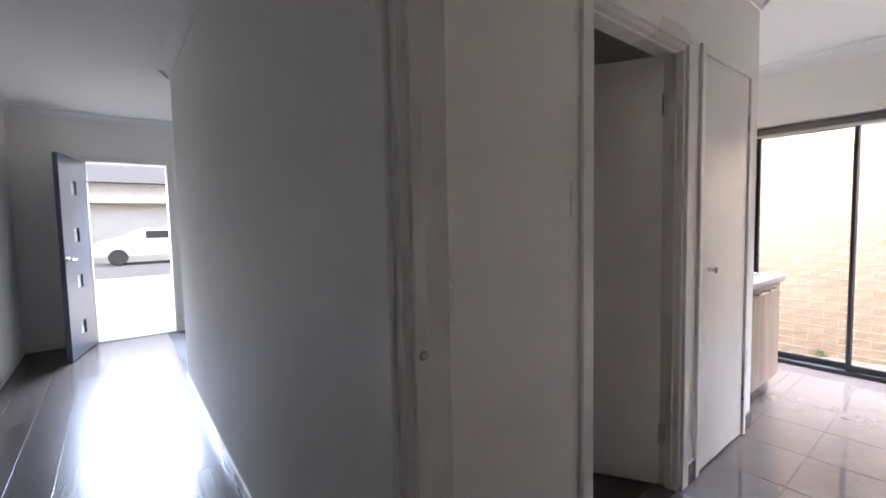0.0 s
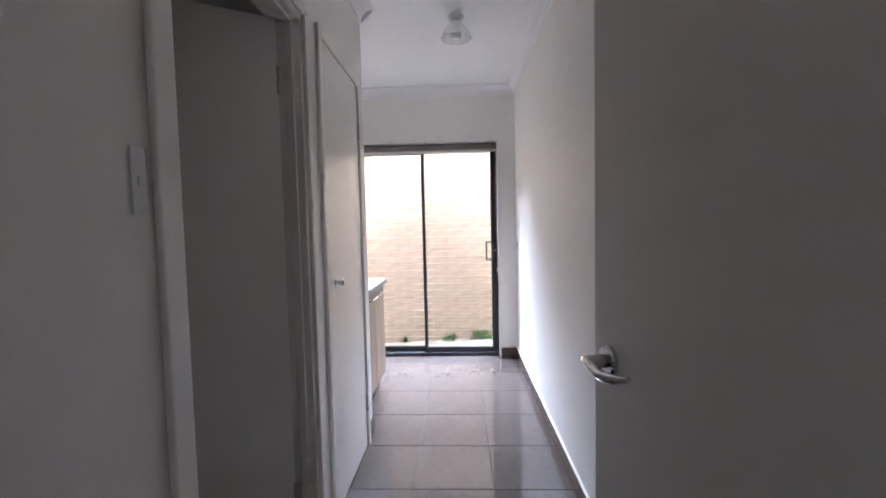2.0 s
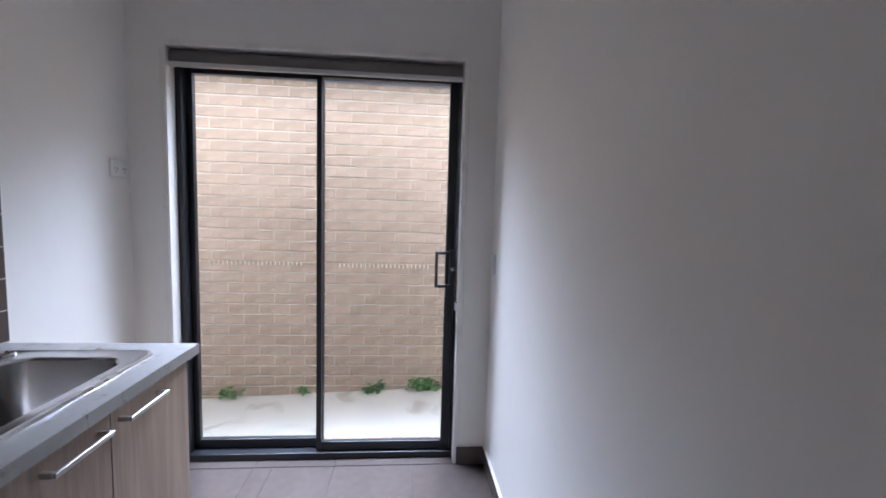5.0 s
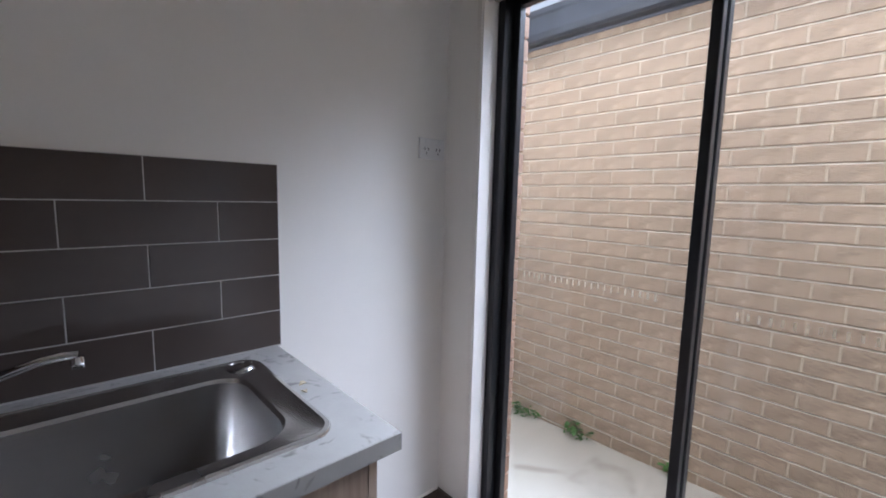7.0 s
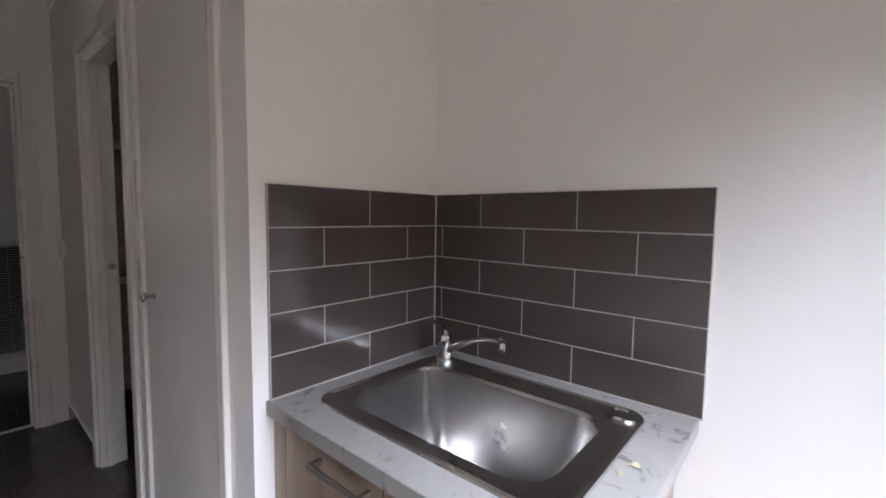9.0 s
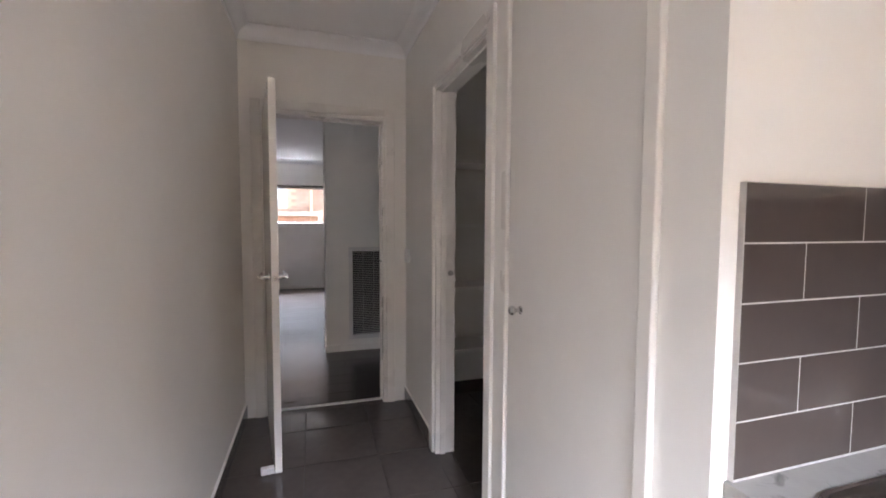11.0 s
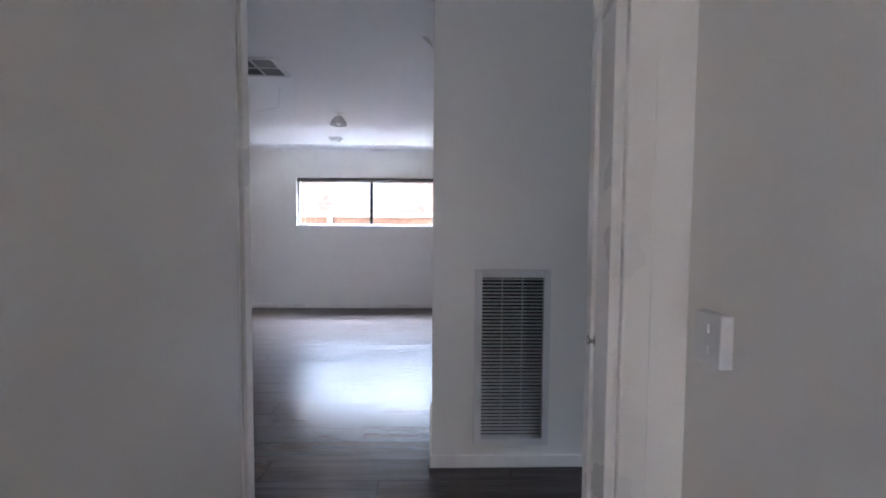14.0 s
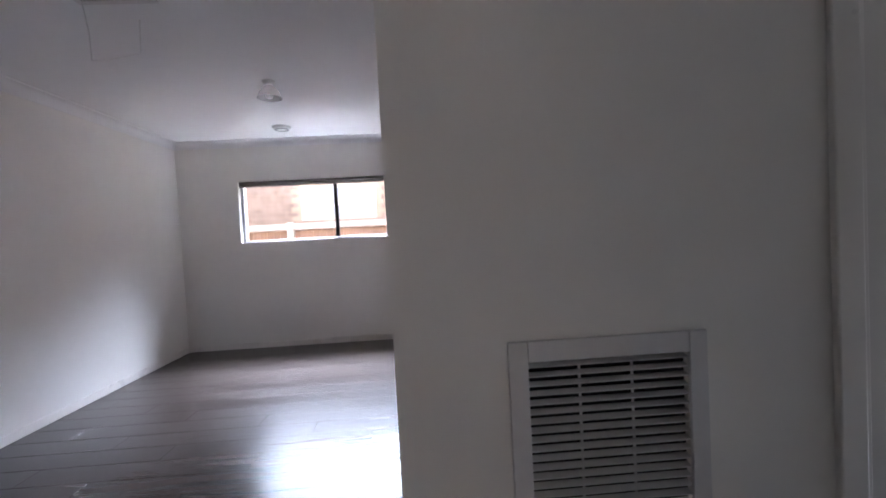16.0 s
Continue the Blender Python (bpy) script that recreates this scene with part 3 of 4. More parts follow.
def panel(y0, y1, x0, x1, st_l, st_r):
    f = part("sash", boxes((x0, x1, y0, y0 + st_r, 0.036, 2.009, 0.003), (x0, x1, y1 - st_l, y1, 0.036, 2.009, 0.003), (x0, x1, y0 + st_r, y1 - st_l, 0.036, 0.085, 0.003), (x0, x1, y0 + st_r, y1 - st_l, 1.972, 2.009, 0.003)), M_BLACK, sd)
    xm = (x0 + x1) / 2
    g = part("pane", cube(xm - 0.003, xm + 0.003, y0 + st_r - 0.005, y1 - st_l + 0.005, 0.08, 1.977), M_GLASS, f)
    g.visible_shadow = False
    return f, xm


f1, xm1 = panel(0.571, S1 - 0.031, 4.624, 4.656, 0.026, 0.026)
f2, xm2 = panel(S0 + 0.021, 0.600, 4.582, 4.612, 0.026, 0.044)
for f, xm, ya, yb in ((f1, xm1, 0.690, 1.150), (f2, xm2, 0.025, 0.483)):
    bm = bmesh.new()
    k = 22
    for i in range(k):
        y = ya + (yb - ya) * i / (k - 1)
        box(bm, xm - 0.0042, xm - 0.0034, y - 0.0025, y + 0.0025, 1.024 + 0.002 * (i % 3), 1.044)
    part("safety_marking", bm, M_MARK, f, "row of small white safety dashes on the glass")
ph = part("pull_handle", boxes((4.551, 4.567, -0.024, -0.008, 0.932, 1.122, 0.004), (4.551, 4.567, -0.094, -0.024, 1.105, 1.122, 0.003), (4.551, 4.567, -0.094, -0.024, 0.932, 0.949, 0.003),
                               (4.551, 4.5815, -0.112, -0.084, 0.925, 1.130, 0.003)), M_BLACK, f2, "black D-shaped pull handle")
part("lock_cylinder", lathe(bmesh.new(), [(0.0, 0.0), (0.009, 0.0), (0.009, -0.006), (0.0, -0.006)], (4.551, -0.098, 1.03), "x"), M_NICKEL, ph)
structure("trim_sliding_door", boxes((XE - 0.004, FX0 - 0.001, S0 - 0.016, S0 + 0.004, 0.002, SH + 0.014, 0.002), (XE - 0.004, FX0 - 0.001, S1 - 0.004, S1 + 0.016, 0.002, SH + 0.014, 0.002), (XE - 0.004, FX0 - 0.001, S0 + 0.004, S1 - 0.004, SH - 0.004, SH + 0.014, 0.002)),
          M_TRIM, "white painted reveal round the sliding door", "reveal")
structure("trim_sliding_bead", boxes((XE - 0.008, XE, S0 - 0.022, S0 - 0.001, 0.1, SH + 0.022, 0.002), (XE - 0.008, XE, S1 + 0.001, S1 + 0.022, 0.1, SH + 0.022, 0.002), (XE - 0.008, XE, S0 - 0.001, S1 + 0.001, SH + 0.001, SH + 0.022, 0.002)),
          M_TRIM, "narrow white bead round the sliding door opening", "bead")
bl = thing("roller_blind", (4.54, (S0 + S1) / 2, 2.0), "rolled-up grey roller blind at the head of the sliding door", "blind")
part("fabric_roll", lathe(bmesh.new(), [(0.0, S0 + 0.012), (0.038, S0 + 0.012), (0.038, S1 - 0.012), (0.0, S1 - 0.012)], (4.545, 0, 2.012), "y"), M_BLIND, bl, "", True)
part("fabric", cube(4.5055, 4.5075, S0 + 0.012, S1 - 0.012, 1.985, 2.02), M_BLIND, bl)
part("bottom_rail", cube(4.499, 4.515, S0 + 0.012, S1 - 0.012, 1.962, 1.985, 0.004), M_RAIL, bl, "pale aluminium bottom rail")
bm = bmesh.new()
for i in range(90):
    z = 1.98 - i * 0.0125
    for yy in (S0 + 0.004, S0 + 0.012):
        bmesh.ops.create_icosphere(bm, subdivisions=1, radius=0.0028, matrix=Matrix.Translation((4.523 + (yy - S0) * 0.4, yy + 0.004, z)))
ch = part("bead_chain", bm, M_PLASTIC, bl, "white bead chain loop")
part("chain_holder", cube(4.508, 4.538, S0 + 0.0005, S0 + 0.018, 0.82, 0.862, 0.004), M_PLASTIC, bl, "clear plastic chain holder")


# ---- sink, worktop and cabinet ----
BT, BY = 0.862, 0.832
cab = thing("laundry_cabinet", (3.42, 1.1, 0), "laundry cabinet in pale walnut laminate with two doors", "cabinet")
part("body", boxes((3.045, 3.063, 0.868, 1.435, 0.13, 0.828), (3.782, 3.80, 0.850, 1.435, 0.13, 0.828), (3.063, 3.782, 1.417, 1.435, 0.13, 0.828), (3.063, 3.782, 0.868, 1.417, 0.13, 0.148)), M_CABV, cab)
part("filler", cube(XR + 0.002, 3.09, 0.849, 0.867, 0.13, 0.827, 0.001), M_CABV, cab, "narrow laminate filler strip")
part("kickboard", boxes((3.04, 3.79, 0.90, 0.915, 0.0, 0.13), (3.775, 3.79, 0.915, 1.43, 0.0, 0.13)), M_SKIRT_TILE, cab, "dark brown kickboard")
for x0, x1, hx0, hx1 in ((3.092, 3.437, 3.235, 3.405), (3.440, 3.780, 3.465, 3.635)):
    d = part("door", cube(x0, x1, 0.849, 0.867, 0.135, 0.822, 0.0015), M_CABV, cab)
    part("handle", boxes((hx0, hx1, 0.815, 0.823, 0.780, 0.792, 0.002), (hx0, hx0 + 0.010, 0.823, 0.849, 0.780, 0.792, 0.001), (hx1 - 0.010, hx1, 0.823, 0.849, 0.780, 0.792, 0.001)), M_NICKEL, d, "flat satin bar handle")

SX0, SX1, SY0, SY1 = 3.112, 3.757, 0.908, 1.372


def rounded(x0, x1, y0, y1, r, z, k=6):
    out = []
    for cx, cy, a0 in ((x1 - r, y1 - r, 0), (x0 + r, y1 - r, 90), (x0 + r, y0 + r, 180), (x1 - r, y0 + r, 270)):
        for i in range(k + 1):
            a = radians(a0 + 90 * i / k)
            out.append((cx + r * math.cos(a), cy + r * math.sin(a), z))
    return out


def loft(loops, close_last=True):
    bm = bmesh.new()
    rs = [[bm.verts.new(p) for p in lp] for lp in loops]
    n = len(rs[0])
    for a, b in zip(rs, rs[1:]):
        for i in range(n):
            bm.faces.new((a[i], a[(i + 1) % n], b[(i + 1) % n], b[i]))
    if close_last:
        bm.faces.new(rs[-1])
    bmesh.ops.recalc_face_normals(bm, faces=bm.faces)
    return bm


# worktop with the sink's cut-out: four strips and a nosing
wt = boxes((XR + 0.002, SX0 + 0.02, BY, YB - 0.001, BT - 0.034, BT), (SX1 - 0.02, 3.840, BY, YB - 0.001, BT - 0.034, BT), (SX0 + 0.02, SX1 - 0.02, BY, SY0 + 0.02, BT - 0.034, BT), (SX0 + 0.02, SX1 - 0.02, SY1 - 0.02, YB - 0.001, BT - 0.034, BT))
bmesh.ops.remove_doubles(wt, verts=wt.verts, dist=1e-5)
top = thing("worktop", (3.44, 1.13, BT - 0.034), "mottled grey stone-look laminate worktop on the laundry cabinet", "worktop")
part("surface", wt, M_BENCH, top)
part("front_edging", cube(XR + 0.002, 3.842, BY - 0.0016, BY - 0.0002, BT - 0.034, BT - 0.0006), M_BENCH, top, "square laminate edge strip")
part("end_edging", cube(3.8402, 3.842, BY, YB - 0.001, BT - 0.034, BT - 0.0006), M_BENCH, top, "square laminate edge strip")

sk = thing("laundry_sink", (3.45, 1.14, BT), "deep stainless steel laundry sink let into the worktop", "sink")
z = BT
lo = [rounded(SX0, SX1, SY0, SY1, 0.05, z + 0.0005), rounded(SX0 + 0.002, SX1 - 0.002, SY0 + 0.002, SY1 - 0.002, 0.05, z + 0.006), rounded(SX0 + 0.010, SX1 - 0.010, SY0 + 0.010, SY1 - 0.010, 0.045, z + 0.007),
      rounded(SX0 + 0.016, SX1 - 0.016, SY0 + 0.016, SY1 - 0.016, 0.042, z + 0.003), rounded(SX0 + 0.045, SX1 - 0.062, SY0 + 0.045, SY1 - 0.082, 0.075, z + 0.003), rounded(SX0 + 0.052, SX1 - 0.069, SY0 + 0.052, SY1 - 0.089, 0.071, z - 0.004),
      rounded(SX0 + 0.062, SX1 - 0.080, SY0 + 0.062, SY1 - 0.099, 0.067, z - 0.10), rounded(SX0 + 0.075, SX1 - 0.092, SY0 + 0.075, SY1 - 0.112, 0.061, z - 0.205), rounded(SX0 + 0.090, SX1 - 0.107, SY0 + 0.090, SY1 - 0.127, 0.052, z - 0.228),
      rounded(SX0 + 0.115, SX1 - 0.132, SY0 + 0.115, SY1 - 0.152, 0.042, z - 0.236)]
part("basin", loft(lo), M_STEEL, sk, "", True)
part("tap_hole_cap", lathe(bmesh.new(), [(0.032, 0.0), (0.032, 0.004), (0.026, 0.007), (0.022, 0.004), (0.0, 0.004)], (3.705, 1.325, z + 0.003)), M_CHROME, sk, "round chrome cap over a spare hole", True)

tp = thing("mixer_tap", (3.155, 1.352, BT + 0.003), "chrome lever mixer tap with a long low spout on the sink", "tap")
tz = BT + 0.003
part("tap_body", lathe(bmesh.new(), [(0.0, 0.0), (0.027, 0.0), (0.027, 0.005), (0.0235, 0.009), (0.0225, 0.046), (0.0245, 0.050), (0.0245, 0.072), (0.021, 0.081), (0.012, 0.086), (0.0, 0.087)], (3.165, 1.345, tz)), M_CHROME, tp, "", True)
part("spout", tube([(3.175, 1.343, tz + 0.030), (3.22, 1.336, tz + 0.056), (3.28, 1.326, tz + 0.088), (3.345, 1.314, tz + 0.110), (3.380, 1.309, tz + 0.115), (3.402, 1.305, tz + 0.113)], [0.012, 0.0105, 0.0095, 0.009, 0.0095, 0.010]), M_CHROME, tp, "slim chrome swivel spout", True)
part("aerator", lathe(bmesh.new(), [(0.0, 0.0), (0.011, 0.0), (0.012, 0.016), (0.010, 0.022), (0.0, 0.022)], (3.400, 1.305, tz + 0.088)), M_CHROME, tp, "", True)
part("lever", tube([(3.180, 1.341, tz + 0.076), (3.170, 1.344, tz + 0.090), (3.150, 1.350, tz + 0.097), (3.122, 1.357, tz + 0.101), (3.098, 1.363, tz + 0.108)], [0.010, 0.012, 0.0105, 0.008, 0.006], 12, 0.6), M_CHROME, tp, "", True)

def flake(x, y, r, turn):
    bm = bmesh.new()
    vs = [bm.verts.new((r * math.cos(a) * (1.0 if i % 2 else 0.45), r * 0.5 * math.sin(a), 0.0012 + 0.002 * (i % 3))) for i, a in enumerate([math.pi * 2 * k / 7 for k in range(7)])]
    top = bm.faces.new(vs)
    ext = bmesh.ops.extrude_face_region(bm, geom=[top])
    for v in [g for g in ext["geom"] if isinstance(g, bmesh.types.BMVert)]:
        v.co.z -= 0.0012
    f = tagged(part("dry_leaf", bm, M_FLAKE), "small dry yellow-brown leaf scrap on the worktop", "leaf scrap", "scraps on the worktop")
    f.matrix_basis = pose(x, y, BT + 0.0005, 0, 0, turn)


flake(3.79, 1.145, 0.016, 40)
flake(3.775, 1.105, 0.012, 110)

# splashback
TZ0, TH, TL = 0.8655, 0.1035, 0.309
sb = tagged(part("splashback", boxes((XR, 3.85, YB - 0.0112, YB, TZ0 - 0.003, TZ0 + 5 * TH), (XR, XR + 0.0112, 0.839, YB - 0.0112, TZ0 - 0.003, TZ0 + 5 * TH)), M_WGROUT),
            "splashback of glossy taupe brick-bond tiles with pale grout", "splashback")


part("corner_joint", cube(XR + 0.0118, XR + 0.0150, YB - 0.0150, YB - 0.0118, TZ0, TZ0 + 5 * TH), M_WGROUT, sb, "pale grout line in the corner")


def tile_mesh(w, h, d, key, cache={}):
    k = (round(w, 3), round(h, 3), key)
    if k not in cache:
        bm = cube(-w / 2, w / 2, -d / 2, d / 2, -h / 2, h / 2, 0.0012)
        cache[k] = mesh_of("tile", bm, M_WTILE)
    return cache[k]


for r in range(5):
    zc = TZ0 + (4 - r + 0.5) * TH
    start = 3.232 if r % 2 == 0 else 3.077
    cuts = [XR + 0.008] + [c for c in [start + TL * i for i in range(-1, 3)] if XR + 0.03 < c < 3.83] + [3.85]
    for a, b in zip(cuts, cuts[1:]):
        piece("tile", tile_mesh(b - a - 0.0024, TH - 0.0026, 0.008, 0), sb, pose((a + b) / 2, YB - 0.008, zc))
    start = 1.143 if r % 2 == 0 else 0.99
    cuts = [0.839] + [c for c in [start + (TL - 0.004) * i for i in range(0, 3)] if 0.86 < c < YB - 0.03] + [YB - 0.010]
    for a, b in zip(cuts, cuts[1:]):
        piece("tile", tile_mesh(b - a - 0.0024, TH - 0.0026, 0.008, 0), sb, pose(XR + 0.008, (a + b) / 2, zc, 0, 0, 90))


# ---- switches, sockets, lamps ----
def plate(name, label, category, m, w, h, rockers, holes=0, d=0.010):
    """A wall plate whose face looks along its own -y."""
    p = thing(name, (0, 0, 0), label, category)
    part("cover", cube(-w / 2, w / 2, -d, 0.0, -h / 2, h / 2, 0.003), M_PLASTIC, p)
    for x, zz in rockers:
        part("rocker", cube(x - 0.006, x + 0.006, -d - 0.0035, -d + 0.0005, zz - 0.009, zz + 0.009, 0.0015), M_PLASTIC, p)
    for i in range(holes):
        cx = (-0.5 + i) * 0.055
        part("socket_slots", boxes((cx - 0.010, cx - 0.007, -0.0104, -0.0095, -0.006, 0.004), (cx + 0.007, cx + 0.010, -0.0104, -0.0095, -0.006, 0.004), (cx - 0.0015, cx + 0.0015, -0.0104, -0.0095, -0.020, -0.012)), M_DARK, p)
    p.matrix_basis = m
    return p


plate("power_socket", "white double power socket on the wall beside the sliding door", "power socket", pose(4.422, YB, 1.479), 0.118, 0.075, ((-0.028, 0.022), (0.028, 0.022)), 2)
plate("light_switch", "white light switch plate beside the sliding door", "light switch", pose(4.445, YS, 1.076, 0, 0, 180), 0.08, 0.095, ((0, 0.0),))
plate("light_switch", "white light switch plate beside the laundry door", "light switch", pose(0.648, YN, 1.084), 0.075, 0.096, ((0, 0.02), (0, -0.02)), 0, 0.024)
plate("light_switch", "white light switch plate on the short wall return", "light switch", pose(-1.10, 0.276, 1.08), 0.075, 0.118, ((0, 0.0),))

plate("architrave_switch", "slim white upright light switch beside the pantry doorway", "light switch", pose(1.222, YN, 1.362), 0.036, 0.122, ((0, 0.0),), 0, 0.004)


def ceiling_lamp(x, y, label):
    c = thing("ceiling_lamp", (x, y, CEIL), label, "ceiling lamp", "ceiling lamps")
    part("base", lathe(bmesh.new(), [(0.0, 0.0), (0.05, 0.0), (0.05, -0.010), (0.032, -0.022), (0.024, -0.05), (0.024, -0.062), (0.0, -0.062)], (x, y, CEIL)), M_PLASTIC, c, "white batten holder", True)
    sh = lathe(bmesh.new(), [(0.027, -0.034), (0.045, -0.045), (0.075, -0.085), (0.092, -0.125), (0.095, -0.132), (0.090, -0.126), (0.072, -0.088), (0.043, -0.049), (0.027, -0.038)], (x, y, CEIL))
    part("shade", sh, M_SHADEGLASS, c, "clear ribbed glass shade", True)
    part("bulb", lathe(bmesh.new(), [(0.0, -0.062), (0.013, -0.062), (0.014, -0.078), (0.026, -0.098), (0.029, -0.113), (0.022, -0.132), (0.0, -0.14)], (x, y, CEIL)), M_PLASTIC, c, "unlit white bulb", True)


ceiling_lamp(3.17, 0.23, "unlit batten ceiling lamp with a small glass shade in the laundry")
ceiling_lamp(-3.41, -0.78, "unlit batten ceiling lamp with a small glass shade in the room")
dl = thing("smoke_alarm", (-4.75, -1.11, CEIL), "round flat white smoke alarm on the ceiling", "smoke alarm")
part("body", lathe(bmesh.new(), [(0.0, 0.0), (0.10, 0.0), (0.10, -0.012), (0.088, -0.026), (0.05, -0.034), (0.0, -0.034)], (-4.75, -1.11, CEIL)), M_PLASTIC, dl, "", True)
part("grille_ring", lathe(bmesh.new(), [(0.06, -0.0335), (0.075, -0.030), (0.075, -0.034), (0.06, -0.0375), (0.06, -0.0335)], (-4.75, -1.11, CEIL)), M_GREYPL, dl, "", True)

# ceiling vent
VX0, VX1, VY0, VY1 = -2.27, -1.87, -1.32, -0.93
cv = thing("ceiling_vent", ((VX0 + VX1) / 2, (VY0 + VY1) / 2, CEIL), "square white ceiling air vent with dark louvred quarters", "ceiling vent")
part("frame", boxes((VX0, VX1, VY0, VY0 + 0.035, CEIL - 0.012, CEIL, 0.003), (VX0, VX1, VY1 - 0.035, VY1, CEIL - 0.012, CEIL, 0.003), (VX0, VX0 + 0.035, VY0 + 0.035, VY1 - 0.035, CEIL - 0.012, CEIL, 0.003), (VX1 - 0.035, VX1, VY0 + 0.035, VY1 - 0.035, CEIL - 0.012, CEIL, 0.003)), M_GRILLE, cv)
vxm, vym = (VX0 + VX1) / 2, (VY0 + VY1) / 2
part("crossbar", boxes((vxm - 0.006, vxm + 0.006, VY0 + 0.035, VY1 - 0.035, CEIL - 0.014, CEIL - 0.002), (VX0 + 0.035, VX1 - 0.035, vym - 0.006, vym + 0.006, CEIL - 0.0138, CEIL - 0.0022)), M_GRILLE, cv)
part("backing", cube(VX0 + 0.034, VX1 - 0.034, VY0 + 0.034, VY1 - 0.034, CEIL - 0.002, CEIL - 0.0005), M_FILTER, cv, "dark filter behind the louvres")
vh = (VX1 - VX0) / 4 - 0.02
for qx, qy, turn in ((-1, -1, 0), (1, -1, 90), (1, 1, 0), (-1, 1, 90)):
    cx, cy = vxm + qx * (VX1 - VX0 - 0.07) / 4, vym + qy * (VY1 - VY0 - 0.07) / 4
    for i in range(6):
        s = part("louvre", cube(-vh + 0.004, vh - 0.004, -0.0065, 0.0065, -0.0008, 0.0008), M_GREYPL, cv)
        s.matrix_basis = pose(cx, cy, CEIL - 0.008, 0, 0, turn) @ pose(0, (i - 2.5) * 0.0255, 0, 38 * qx, 0, 0)
wf = tagged(part("hanging_cord", tube([(-2.24, -1.29, CEIL - 0.012), (-2.26, -1.28, CEIL - 0.15), (-2.25, -1.27, CEIL - 0.30), (-2.245, -1.15, CEIL - 0.295), (-2.25, -1.03, CEIL - 0.27), (-2.25, -1.02, CEIL - 0.10)], 0.0022, 6), M_PLASTIC),
            "thin white cord hanging in a loop from the ceiling vent", "cord")

# return-air grille in the hall
rg = thing("return_air_grille", (GX, 0.69, 0.12), "tall white return-air grille with narrow louvres in the hall wall", "air grille")
a0, a1, b0, b1 = 0.497, 0.900, 0.121, 1.068
part("frame", boxes((GX, GX + 0.010, a0, GY0, b0, b1, 0.002), (GX, GX + 0.010, GY1, a1, b0, b1, 0.002), (GX, GX + 0.010, GY0, GY1, b0, GZ0, 0.002), (GX, GX + 0.010, GY0, GY1, GZ1, b1, 0.002)), M_GRILLE, rg)
for k in (1, 2):
    yy = GY0 + (GY1 - GY0) * k / 3
    part("upright_bar", cube(GX - 0.016, GX - 0.0125, yy - 0.0022, yy + 0.0022, GZ0 + 0.003, GZ1 - 0.003), M_GRILLE, rg)
sl = mesh_of("slat", cube(-0.008, 0.008, GY0 + 0.0005, GY1 - 0.0005, -0.0011, 0.0011), M_GRILLE)
for i in range(46):
    piece("slat", sl, rg, pose(GX - 0.004, 0, GZ0 + 0.010 + i * 0.0188, 0, 14, 0))
# added strips that blacken the opening's white sides, as shade would
part("shade_liner", boxes((GX - 0.111, GX - 0.013, GY0, GY0 + 0.003, GZ0, GZ1), (GX - 0.111, GX - 0.013, GY1 - 0.003, GY1, GZ0, GZ1), (GX - 0.111, GX - 0.013, GY0 + 0.003, GY1 - 0.003, GZ0, GZ0 + 0.003),
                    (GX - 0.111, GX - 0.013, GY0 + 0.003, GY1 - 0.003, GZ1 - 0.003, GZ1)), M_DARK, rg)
# duct walls coloured near-black so the depth reads unlit
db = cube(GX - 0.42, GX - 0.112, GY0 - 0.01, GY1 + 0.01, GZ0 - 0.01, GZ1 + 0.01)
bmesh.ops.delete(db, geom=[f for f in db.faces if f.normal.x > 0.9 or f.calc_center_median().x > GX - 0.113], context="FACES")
part("duct", db, M_DARK, rg, "duct behind the louvres, coloured near-black for its unlit depth")


# ---- pantry shelves ----
ps = thing("pantry_shelving", (1.2, 1.9, 0), "white corner shelving of four boards with a post, empty", "shelving")
for zz in (0.44, 0.877, 1.31, 1.748):
    bm = boxes((HX1 + 0.001, 0.855, YN + 0.115, 1.775, zz - 0.026, zz, 0.001), (HX1 + 0.001, 2.105, 1.775, 2.058, zz - 0.026, zz, 0.001))
    part("shelf", bm, M_SHELF, ps)
part("post", cube(1.0, 1.075, 1.755, 1.773, 0.0, 1.78, 0.001), M_SHELF, ps, "upright white post")


# ---- room window ----
rw = thing("window_room", (RX, (W0 + W1) / 2, WZ0), "long high sliding window in a silver frame with a rolled blind", "window")
rw["kind"] = "structure"
wx0, wx1 = RX - 0.12, RX - 0.07
part("window_frame", boxes((wx0, wx1, W0, W0 + 0.035, WZ0 + 0.035, WZ1 - 0.035, 0.002), (wx0, wx1, W1 - 0.035, W1, WZ0 + 0.035, WZ1 - 0.035, 0.002), (wx0, wx1, W0, W1, WZ0, WZ0 + 0.035, 0.002), (wx0, wx1, W0, W1, WZ1 - 0.035, WZ1, 0.002)), M_FRAMEW, rw)
part("mullion", cube(wx0 + 0.003, wx1 + 0.003, -0.715, -0.672, WZ0 + 0.035, WZ1 - 0.035, 0.002), M_BLACK, rw, "dark meeting stile")
part("latch", cube(wx1 + 0.003, wx1 + 0.018, -0.70, -0.68, 1.60, 1.65, 0.002), M_BLACK, rw)
for y0, y1 in ((W0 + 0.03, -0.71), (-0.675, W1 - 0.03)):
    g = part("pane", cube(wx0 + 0.02, wx0 + 0.026, y0, y1, WZ0 + 0.03, WZ1 - 0.03), M_GLASS, rw)
    g.visible_shadow = False
part("window_sill", boxes((RX - 0.068, RX + 0.003, W0, W1, WZ0, WZ0 + 0.012, 0.002)), M_TRIM, rw, "white painted sill")
